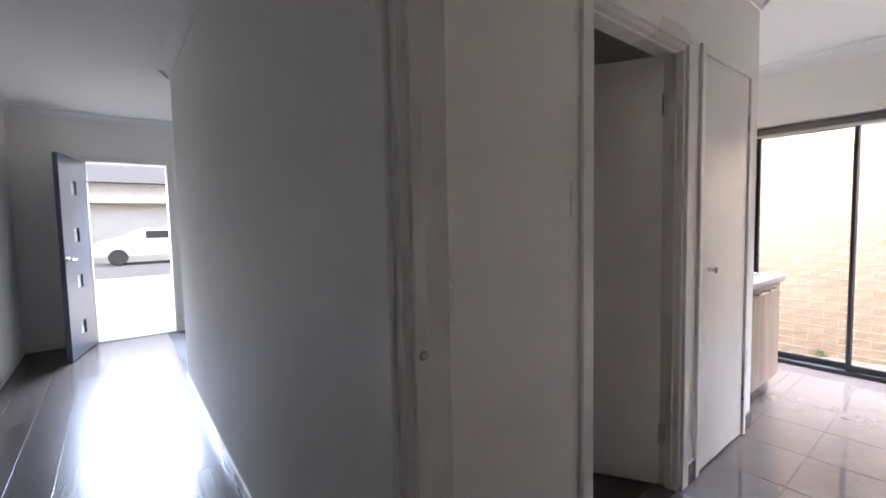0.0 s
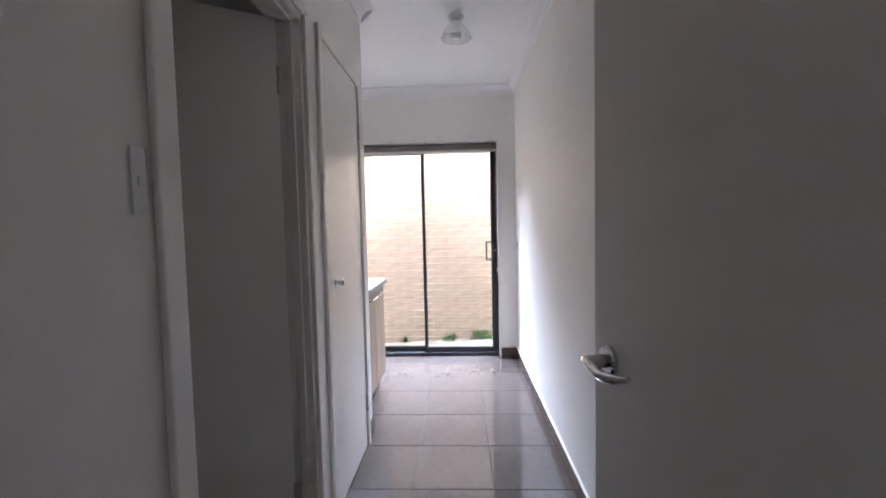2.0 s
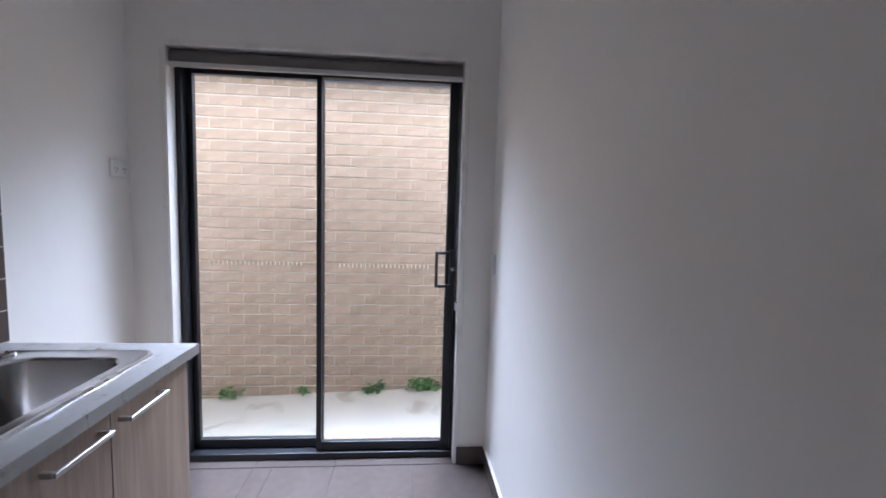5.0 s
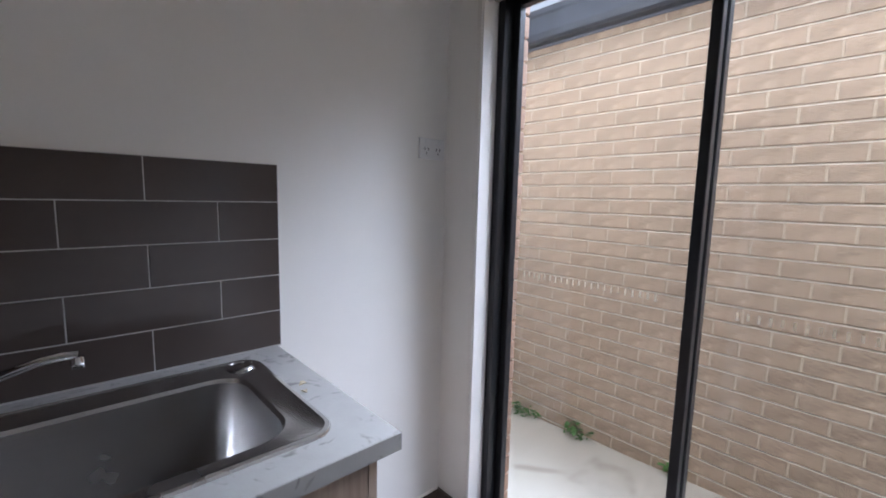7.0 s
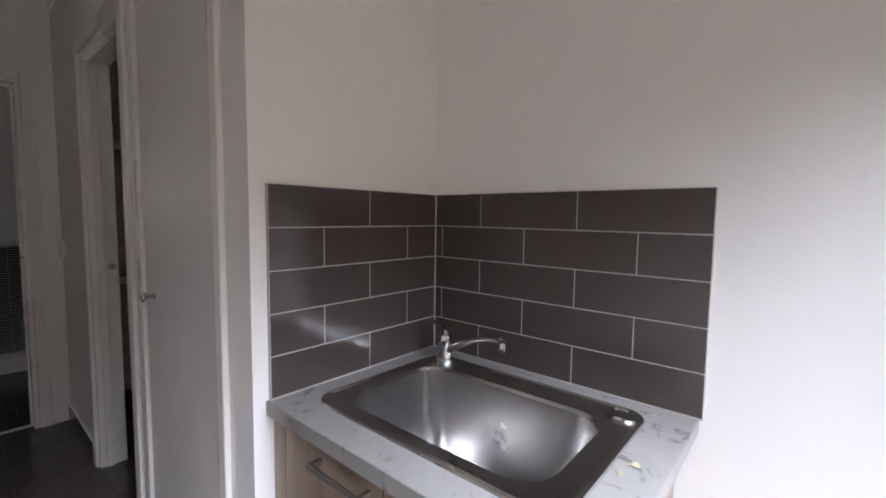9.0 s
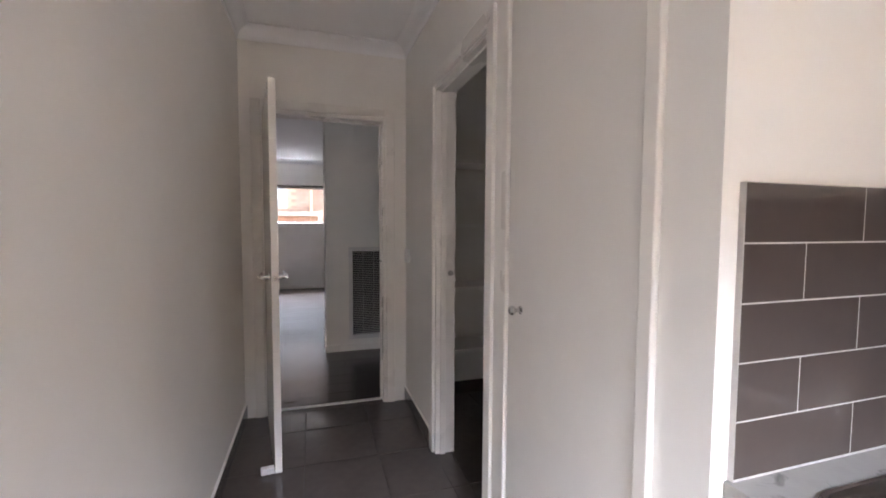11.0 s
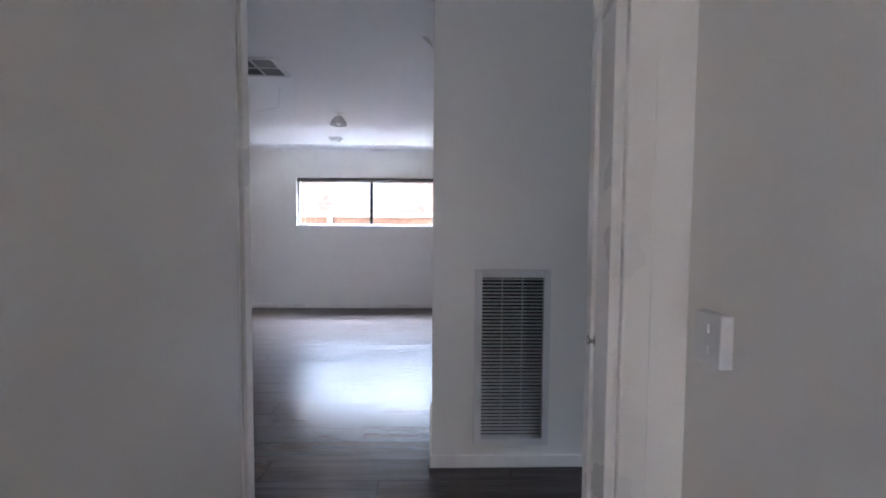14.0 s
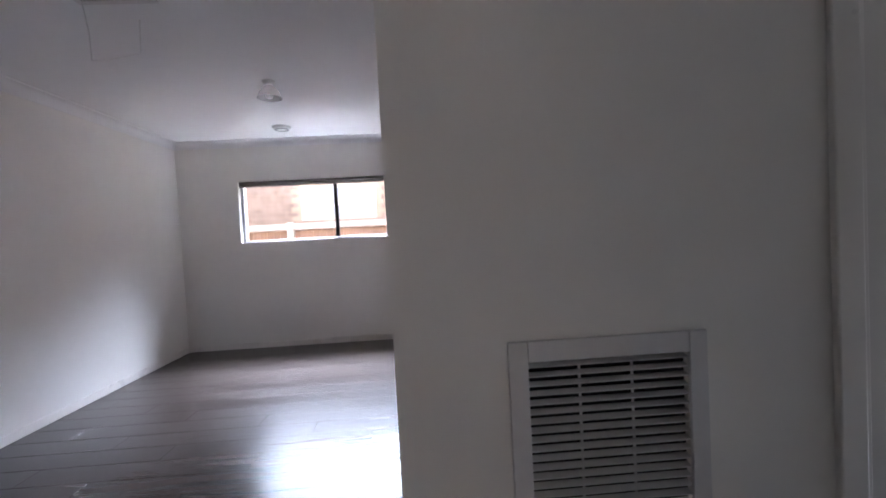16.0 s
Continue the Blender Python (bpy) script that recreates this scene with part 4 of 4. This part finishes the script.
rb = thing("roller_blind", (RX - 0.03, (W0 + W1) / 2, WZ1), "rolled-up dark roller blind at the head of the room window", "blind")
part("fabric_roll", lathe(bmesh.new(), [(0.0, W0 + 0.01), (0.026, W0 + 0.01), (0.026, W1 - 0.01), (0.0, W1 - 0.01)], (RX - 0.035, 0, WZ1 - 0.028), "y"), M_BLIND, rb, "", True)
part("bottom_rail", cube(RX - 0.016, RX - 0.006, W0 + 0.01, W1 - 0.01, WZ1 - 0.075, WZ1 - 0.058, 0.002), M_BLIND, rb)


# ---- front door ----
fd = thing("front_door", (0, 0, 0), "open blue-grey front door with four small square lights", "door")
fw = 0.74
lites = [0.28, 0.76, 1.24, 1.72]
rows = [(0.003, 0.30, -0.02, 0.02, 0.01, 2.03), (0.44, fw, -0.02, 0.02, 0.01, 2.03)]
edges = [0.01] + [v for c in lites for v in (c - 0.07, c + 0.07)] + [2.03]
for za, zb in zip(edges[::2], edges[1::2]):
    rows.append((0.30, 0.44, -0.02, 0.02, za, zb))
part("panel", boxes(*rows), M_BLUEDOOR, fd)
for c in lites:
    g = part("light", cube(0.30, 0.44, -0.004, 0.004, c - 0.07, c + 0.07), M_LITE, fd)
    g.visible_shadow = False
lever(fd, fw - 0.06, 1, 1.0)
fd.matrix_basis = pose(F0 - 0.03, FY - 0.03, 0, 0, 0, -103)
casing("trim_front", "x", FY, -1, F0, F1, 2.045)
structure("doorsill", cube(F0, F1, FY - 0.01, FY + 0.17, -0.02, 0.012, 0.004), M_FRAMEW, "metal sill of the front door", "sill")


# ---- outdoors ----
GZ = -0.46


def path_z(y):
    return -0.165 - 0.045 * y


structure("ground", cube(-400, 400, -400, 400, GZ - 0.1, GZ), M_GROUND, "dry lawn and earth round the house", "ground")
structure("foundation", cube(RX - 0.16, 4.78, RY - 0.11, FY + 0.15, GZ, -0.014), M_CONC, "concrete slab under the house", "slab")
path_bm = cube(4.78, 5.86, -6, 4.5, GZ, 0.0)
for v in path_bm.verts:                                # the path falls gently towards the street
    if v.co.z > -0.1:
        v.co.z = path_z(v.co.y)
structure("pavement", path_bm, M_CONC, "pale stained concrete path beside the house", "path")
structure("driveway", cube(-3.5, 6, FY + 0.15, 15, GZ, -0.12), M_CONC, "pale concrete drive in front of the house", "drive")
structure("road", cube(-60, 60, 15, 22, GZ, -0.13), mat("asphalt", (0.06, 0.06, 0.06), 0.9, vary=0.1), "grey asphalt street", "road")

# outer brick skin of the house
structure("wall_outer_skin", boxes((4.69, 4.775, RY - 0.11, S0 - 0.02, GZ, CEIL), (4.69, 4.775, S1 + 0.145, FY + 0.15, GZ, CEIL), (4.69, 4.775, S0 - 0.02, S1 + 0.145, 2.12, CEIL), (4.69, 4.775, S0 - 0.02, S1 + 0.145, GZ, -0.02)),
          M_MORTAR, "outer brick skin of the house", "wall")
skin = bpy.data.objects["wall_outer_skin"]

# out of view; added so less light bounces off this side of the house
structure("wall_outer_room", boxes((RX - 0.25, RX - 0.162, RY - 0.11, W0, GZ, CEIL), (RX - 0.25, RX - 0.162, W1, 1.8, GZ, CEIL), (RX - 0.25, RX - 0.162, W0, W1, GZ, WZ0), (RX - 0.25, RX - 0.162, W0, W1, WZ1, CEIL)),
          M_BRICK, "unseen brick skin round the room window, added to dull bounced light", "wall")

# neighbour across the path
NX, NY0 = 5.85, -0.235
nb = thing("neighbour_house", (NX + 1.5, 2, GZ), "single-storey tan brick neighbouring house with a slate-grey gutter", "house")
# joint backs take the darker tan, deepening the shade in the raked edges
nwall = part("wall", boxes((NX + 0.006, NX + 0.12, NY0 + 0.006, 9, GZ, 2.42), (NX + 0.12, 7.2, NY0 + 0.006, NY0 + 0.12, GZ, 2.42), (7.2, 7.3, -6, NY0 + 0.12, GZ, 2.42)), M_PERP, nb)
bm = bmesh.new()
gp = [(5.825, 2.315), (5.735, 2.300), (5.712, 2.312), (5.700, 2.345), (5.700, 2.440), (5.694, 2.455), (5.694, 2.478), (5.706, 2.484), (5.712, 2.470), (5.708, 2.350), (5.74, 2.310), (5.825, 2.325)]
ra = [bm.verts.new((x, NY0 - 0.03, z)) for x, z in gp]
rb1 = [bm.verts.new((x, 9, z)) for x, z in gp]
for i in range(len(gp)):
    j = (i + 1) % len(gp)
    bm.faces.new((ra[i], ra[j], rb1[j], rb1[i]))
bm.faces.new(ra)
bm.faces.new(rb1[::-1])
bmesh.ops.recalc_face_normals(bm, faces=bm.faces)
part("gutter", bm, M_GUTTER, nb, "slate-grey quad gutter")
part("fascia", boxes((5.826, 5.842, NY0 - 0.02, 9, 2.303, 2.49), (5.842, 6.0, NY0 - 0.02, 9, 2.44, 2.49)), M_FASCIA, nb, "blue-grey fascia board behind the gutter")
bm = bmesh.new()
vs = [bm.verts.new(p) for p in ((5.72, NY0 - 0.12, 2.50), (5.72, 9, 2.50), (10.5, 9, 4.6), (10.5, NY0 - 0.12, 4.6), (5.72, NY0 - 0.12, 2.47), (5.72, 9, 2.47), (10.5, 9, 4.5), (10.5, NY0 - 0.12, 4.5))]
for f in ((0, 1, 2, 3), (7, 6, 5, 4), (0, 4, 5, 1), (1, 5, 6, 2), (2, 6, 7, 3), (3, 7, 4, 0)):
    bm.faces.new([vs[i] for i in f])
part("roof", bm, M_ROOF, nb)
part("side_gutter", boxes((7.05, 7.2, -6, NY0 - 0.12, 2.35, 2.48)), M_GUTTER, nb)
part("downpipe", tube([(5.80, NY0 - 0.055, 2.36), (5.83, NY0 - 0.055, 2.25), (5.83, NY0 - 0.055, 1.7)], 0.022, 10), M_GUTTER, nb, "dark upper downpipe")
part("drainpipe", cube(5.79, 5.88, NY0 - 0.11, NY0 - 0.012, -0.14, 1.72, 0.012), M_CREAM, nb, "cream square drainpipe with a cap")
part("drainpipe_cap", cube(5.775, 5.895, NY0 - 0.125, NY0 - 0.002, 1.72, 1.76, 0.005), M_CREAM, nb)

# weeds along the foot of the wall
def weed(x, y, r, n, seed, label):
    rnd = random.Random(seed)
    g = path_z(y)
    w = thing("weed", (x, y, g), label, "weed", "weeds along the wall")
    bm = bmesh.new()
    for i in range(n):
        a, d, h = rnd.uniform(0, 2 * math.pi), r * math.sqrt(rnd.random()), rnd.uniform(0.02, 0.10) * (0.6 + r * 3)
        tip = Vector((x + min(0.035, d * math.cos(a) * 0.4), y + d * math.sin(a), g + h))
        root = Vector((x + 0.01, y + d * math.sin(a) * 0.3, g))
        side = Vector((rnd.uniform(-1, 1), rnd.uniform(-1, 1), 0)).normalized() * 0.0015
        f = [bm.verts.new(p) for p in (root - side, root + side, tip + side, tip - side)]
        bm.faces.new(f)
        for k in range(4):
            b = rnd.uniform(0, 2 * math.pi)
            u = Vector((math.cos(b), math.sin(b), rnd.uniform(-0.4, 0.35))).normalized()
            v = u.cross(Vector((0, 0, 1))).normalized()
            L = rnd.uniform(0.03, 0.06)
            p0 = tip - Vector((0, 0, 0.012 * k))
            pts = [p0, p0 + u * L * 0.35 + v * L * 0.22, p0 + u * L * 0.75 + v * L * 0.18, p0 + u * L - Vector((0, 0, L * 0.2)), p0 + u * L * 0.75 - v * L * 0.18, p0 + u * L * 0.35 - v * L * 0.22]
            bm.faces.new([bm.verts.new((min(q.x, 5.845), q.y, max(q.z, g + 0.004))) for q in pts])
    part("leaves", bm, M_LEAF, w)


weed(5.80, 0.38, 0.08, 16, 3, "small green leafy weed at the foot of the brick wall")
weed(5.79, 0.0, 0.13, 34, 4, "spreading green leafy weed at the foot of the brick wall")
weed(5.82, 1.52, 0.12, 10, 5, "low green weed tuft at the foot of the brick wall")
weed(5.82, 1.95, 0.10, 10, 6, "low green weed tuft at the foot of the brick wall")
weed(5.83, 0.95, 0.06, 6, 7, "thin dry weed stalks at the foot of the wall")

# the side seen through the room window: paling fence and a brick house
fe = thing("paling_fence", (-6.7, -0.7, GZ), "weathered timber paling fence with a pale capping rail", "fence")
pm = mesh_of("paling", cube(-0.009, 0.009, -0.049, 0.049, 0, 1.47 - GZ, 0.002), M_FENCE)
for i in range(46):
    piece("paling", pm, fe, pose(-6.70, -3.0 + i * 0.102, GZ + 0.02 * noise.noise(Vector((i * 0.7, 0, 0)))))
part("cap_rail", cube(-6.745, -6.64, -4.5, 0.30, 1.485, 1.575, 0.004), M_RENDER, fe, "pale capping rail")
for yy in (-1.65, 0.33):
    part("post", cube(-6.69, -6.60, yy - 0.045, yy + 0.045, GZ, 1.60, 0.004), M_RENDER, fe)
fh = thing("brick_house", (-8.2, -1, GZ), "red brick house beyond the fence with one window", "house")
part("wall", boxes((-8.3, -8.12, -7, -1.87, GZ, 3.6), (-8.3, -8.12, -0.46, 5, GZ, 3.6), (-8.3, -8.12, -1.87, -0.46, GZ, 1.69), (-8.3, -8.12, -1.87, -0.46, 2.33, 3.6), (-12, -8.3, -7, 5, GZ, 3.6)), M_PERP, fh)
part("roof", boxes((-12.4, -7.7, -7.4, 5.4, 3.6, 3.75)), M_ROOF, fh)
hw = part("window", boxes((-8.20, -8.13, -1.87, -1.82, 1.69, 2.33), (-8.20, -8.13, -0.51, -0.46, 1.69, 2.33), (-8.20, -8.13, -1.82, -0.51, 1.69, 1.74), (-8.20, -8.13, -1.82, -0.51, 2.28, 2.33), (-8.20, -8.13, -1.82, -0.51, 1.93, 1.975)), M_FRAMEW, fh)
part("pane", cube(-8.18, -8.17, -1.83, -0.50, 1.73, 2.29), mat("far_window_glass", (0.35, 0.4, 0.48), 0.08, vary=0.05), hw)
part("downpipe", cube(-8.11, -8.04, 0.10, 0.17, GZ, 3.6, 0.01), M_CREAM, fh)
bm = bmesh.new()
rnd = random.Random(9)
for c in range(22):
    z0 = 1.0 + c * 0.086
    for k in range(28):
        y0 = -4.2 + k * 0.24 + (0.12 if c % 2 else 0)
        y1 = y0 + 0.23
        if z0 + 0.076 > 1.69 and z0 < 2.33 and y1 > -1.87 and y0 < -0.46:
            continue
        box(bm, -8.121, -8.112 + rnd.uniform(0, 0.003), y0, y1, z0, z0 + 0.076)
bk = part("brickwork", bm, M_BRICKF, fh)
bk["kind"] = "stuff"

# over the road: a pale house with an open garage and a parked car
oh = thing("opposite_house", (0, 26, GZ), "pale rendered house across the street with a dark garage", "house")
part("wall", boxes((-14, -2.2, 25, 33, GZ, 3.4), (4.2, 14, 25, 33, GZ, 3.4), (-2.2, 4.2, 25, 33, 2.5, 3.4)), M_RENDER, oh)
part("garage", boxes((-2.2, 4.2, 27, 27.1, GZ, 2.5)), M_FRAMEW, oh)
bm = bmesh.new()
vs = [bm.verts.new(p) for p in ((-15, 24.3, 3.4), (15, 24.3, 3.4), (15, 34, 3.4), (-15, 34, 3.4), (-9, 29, 5.6), (9, 29, 5.6))]
for f in ((0, 1, 5, 4), (1, 2, 5), (2, 3, 4, 5), (3, 0, 4), (3, 2, 1, 0)):
    bm.faces.new([vs[i] for i in f])
part("roof", bm, M_ROOF, oh)
RZ = -0.13
car = thing("parked_car", (1.4, 21.0, RZ), "white hatchback parked in the street", "car")
prof = [(-2.0, 0.35), (-2.02, 0.75), (-1.85, 0.95), (-1.2, 1.0), (-0.5, 1.42), (0.9, 1.45), (1.75, 1.0), (1.95, 0.9), (1.98, 0.35)]
bm = bmesh.new()
ra = [bm.verts.new((1.4 + x, 20.2, RZ + z)) for x, z in prof]
rb2 = [bm.verts.new((1.4 + x, 21.8, RZ + z)) for x, z in prof]
for i in range(len(prof)):
    j = (i + 1) % len(prof)
    bm.faces.new((ra[i], ra[j], rb2[j], rb2[i]))
bm.faces.new(ra[::-1])
bm.faces.new(rb2)
bmesh.ops.bevel(bm, geom=list(bm.edges), offset=0.06, segments=2, affect="EDGES")
part("body", bm, M_CARW, car)
part("side_window", cube(1.0, 2.4, 20.19, 20.2, RZ + 1.02, RZ + 1.32), M_DARK, car)
for x in (0.1, 2.7):
    for y in (20.28, 21.72):
        wl_ = part("wheel", lathe(bmesh.new(), [(0.0, -0.1), (0.30, -0.1), (0.32, -0.07), (0.32, 0.07), (0.30, 0.1), (0.0, 0.1)], (x, y, RZ + 0.33), "y", 20), M_TYRE, car)


# ---- floors: planks and tiles, piece by piece ----
fl = structure("floor", boxes((RX, HX0 + 0.03, RY, FY, -0.0135, -0.004), (HX0 + 0.03, 1.59, 4.04, FY, -0.0135, -0.004)), M_DARK, "dark oak laminate plank floor", "floor")
PW = 0.193


def plank(x, w, y0, y1, cache={}):
    L = round(y1 - y0, 3)
    if (L, w) not in cache:
        bm = cube(-w / 2 + 0.0006, w / 2 - 0.0006, -L / 2 + 0.0006, L / 2 - 0.0006, -0.004, 0.0)
        top = [e for e in bm.edges if all(v.co.z > -0.001 for v in e.verts)]
        bmesh.ops.bevel(bm, geom=top, offset=0.0016, segments=1, affect="EDGES")
        cache[(L, w)] = mesh_of("plank", bm, M_PLANK)
    piece("plank", cache[(L, w)], fl, pose(x, (y0 + y1) / 2, 0))


rnd = random.Random(12)
rows_n = int((HX0 + 0.03 - RX) / PW) + 1
for r in range(rows_n):
    xa = RX + r * PW
    xb = min(xa + PW, HX0 + 0.03)
    if xb - xa < 0.02:
        continue
    xc = (xa + xb) / 2
    ylo = RY if xc < -1.55 else -1.64
    yhi = 1.69 if xc < -1.46 else (0.276 if xc < GX - 0.02 else FY)
    y = ylo
    first = 0.2 + 1.1 * ((r * 0.381) % 1.0)
    while y < yhi - 0.01:
        step = first if y == ylo else 1.29
        y1 = yhi if yhi - (y + step) < 0.1 else y + step
        plank(xc, round(xb - xa, 4), y, min(y1, yhi))
        y = y1
structure("threshold", cube(HX0 + 0.028, HX0 + 0.06, D0 + 0.018, D1 - 0.018, -0.004, 0.005, 0.002), M_RAIL, "pale metal threshold strip between planks and tiles", "threshold")

lf = structure("floor_laundry", boxes((HX0 + 0.06, HX1, D0 + 0.018, D1 - 0.018, -0.0135, -0.0045), (HX1, XE + 0.11, YS, YN, -0.0135, -0.0045), (XR, XE + 0.11, YN, YB, -0.0135, -0.0045), (HX1, 2.11, YN, 2.06, -0.0135, -0.0045)),
               M_GROUT, "polished brown porcelain tile floor with thin grout", "floor")
TP = 0.4065


def floor_tile(x0, x1, y0, y1, cache={}):
    w, h = round(x1 - x0 - 0.003, 3), round(y1 - y0 - 0.003, 3)
    if w < 0.01 or h < 0.01:
        return
    if (w, h) not in cache:
        bm = cube(-w / 2, w / 2, -h / 2, h / 2, -0.0065, 0.0)
        top = [e for e in bm.edges if all(v.co.z > -0.001 for v in e.verts)]
        bmesh.ops.bevel(bm, geom=top, offset=0.001, segments=1, affect="EDGES")
        cache[(w, h)] = mesh_of("tile", bm, M_TILE)
    piece("tile", cache[(w, h)], lf, pose((x0 + x1) / 2, (y0 + y1) / 2, 0))


def clip_tiles(X0, X1, Y0, Y1, y_first=-0.308, x_first=0.432):
    i0 = int(math.floor((X0 - x_first) / TP))
    j0 = int(math.floor((Y0 - y_first) / 0.3995))
    for i in range(i0, i0 + 14):
        for j in range(j0, j0 + 8):
            a0_, a1_ = max(X0, x_first + i * TP), min(X1, x_first + (i + 1) * TP)
            c0_, c1_ = max(Y0, y_first + j * 0.3995), min(Y1, y_first + (j + 1) * 0.3995)
            if a1_ > a0_ and c1_ > c0_:
                floor_tile(a0_, a1_, c0_, c1_)


clip_tiles(HX1, XE, YS, YN)
clip_tiles(HX0 + 0.062, HX1, D0 + 0.018, D1 - 0.018)
clip_tiles(XR, XE, YN, YB)
clip_tiles(XE, XE + 0.075, S0, S1)
clip_tiles(HX1, 2.11, YN, 2.06)


# ---- brickwork, piece by piece ----
BP, CP, BZ = 0.240, 0.0857, -0.14
full = mesh_of("brick", cube(-0.006, 0.006, -0.1155, 0.1155, -0.0375, 0.0375, 0.003), M_BRICK)
halfb = mesh_of("brick", cube(-0.006, 0.006, -0.0525, 0.0525, -0.038, 0.038, 0.002), M_BRICK)
rnd = random.Random(21)
for c in range(-2, 29):
    zc = BZ + (c + 0.5) * CP
    y = NY0
    if c % 2:
        piece("brick", halfb, nwall, pose(NX, y + 0.0575, zc))
        y += 0.12
    while y < 2.55:
        piece("brick", full, nwall, pose(NX + rnd.uniform(-0.0006, 0.0005), y + 0.115, zc + rnd.uniform(-0.001, 0.001), 0, rnd.uniform(-0.3, 0.3), rnd.uniform(-0.15, 0.15)))
        y += BP
bm = bmesh.new()
for c in range(-2, 29):
    zc = BZ + (c + 0.5) * CP
    box(bm, NX - 0.0044, NX + 0.002, NY0 + 0.004, 2.62, zc - 0.0365, zc + 0.0365)
pp = part("perpend_joints", bm, M_PERP, nb, "flush tan mortar between the bricks")
pp["kind"] = "stuff"
bm = bmesh.new()
for c in range(-2, 28):
    zc = BZ + (c + 1) * CP
    box(bm, NX - 0.0066, NX + 0.004, NY0 + 0.004, 2.62, zc - 0.0053, zc - 0.0008)
bj = part("bed_joints", bm, M_BED, nb, "mortar beds with a raked upper edge, paled like a sky-lit ledge")
bj["kind"] = "stuff"
bm = bmesh.new()
for c in range(-2, 29):
    zc = BZ + (c + 0.5) * CP
    y = 2.61 + (0 if c % 2 == 0 else 0.12)
    while y < 6:
        box(bm, NX - 0.006, NX + 0.006, y, y + 0.23, zc - 0.038, zc + 0.038)
        y += BP
    y = NY0 - 0.25
    while y > -3.0:
        box(bm, 7.192, 7.204, y, y + 0.23, zc - 0.038, zc + 0.038)
        y -= BP
rest = part("brickwork", bm, M_BRICK, nb)
rest["kind"] = "stuff"
# bricks that end at the sliding door's jambs
hd = mesh_of("brick", cube(-0.047, 0.047, -0.06, 0.06, -0.038, 0.038, 0.002), M_BRICKR)
hd2 = mesh_of("brick", cube(-0.047, 0.047, -0.002, 0.06, -0.038, 0.038, 0.002), M_BRICKR)
for c in range(27):
    zc = BZ + (c + 0.5) * CP
    piece("brick", hd, skin, pose(4.733, S1 + 0.02 + 0.06, zc))
    piece("brick", hd2, skin, pose(4.733, S0 - 0.08, zc))
sillb = mesh_of("brick", cube(-0.055, 0.055, -0.038, 0.038, -0.043, 0.043, 0.003), M_BRICKR)
for i in range(16):
    piece("brick", sillb, skin, pose(4.742, S0 + 0.045 + i * 0.0865, -0.049, 0, 4, 0))
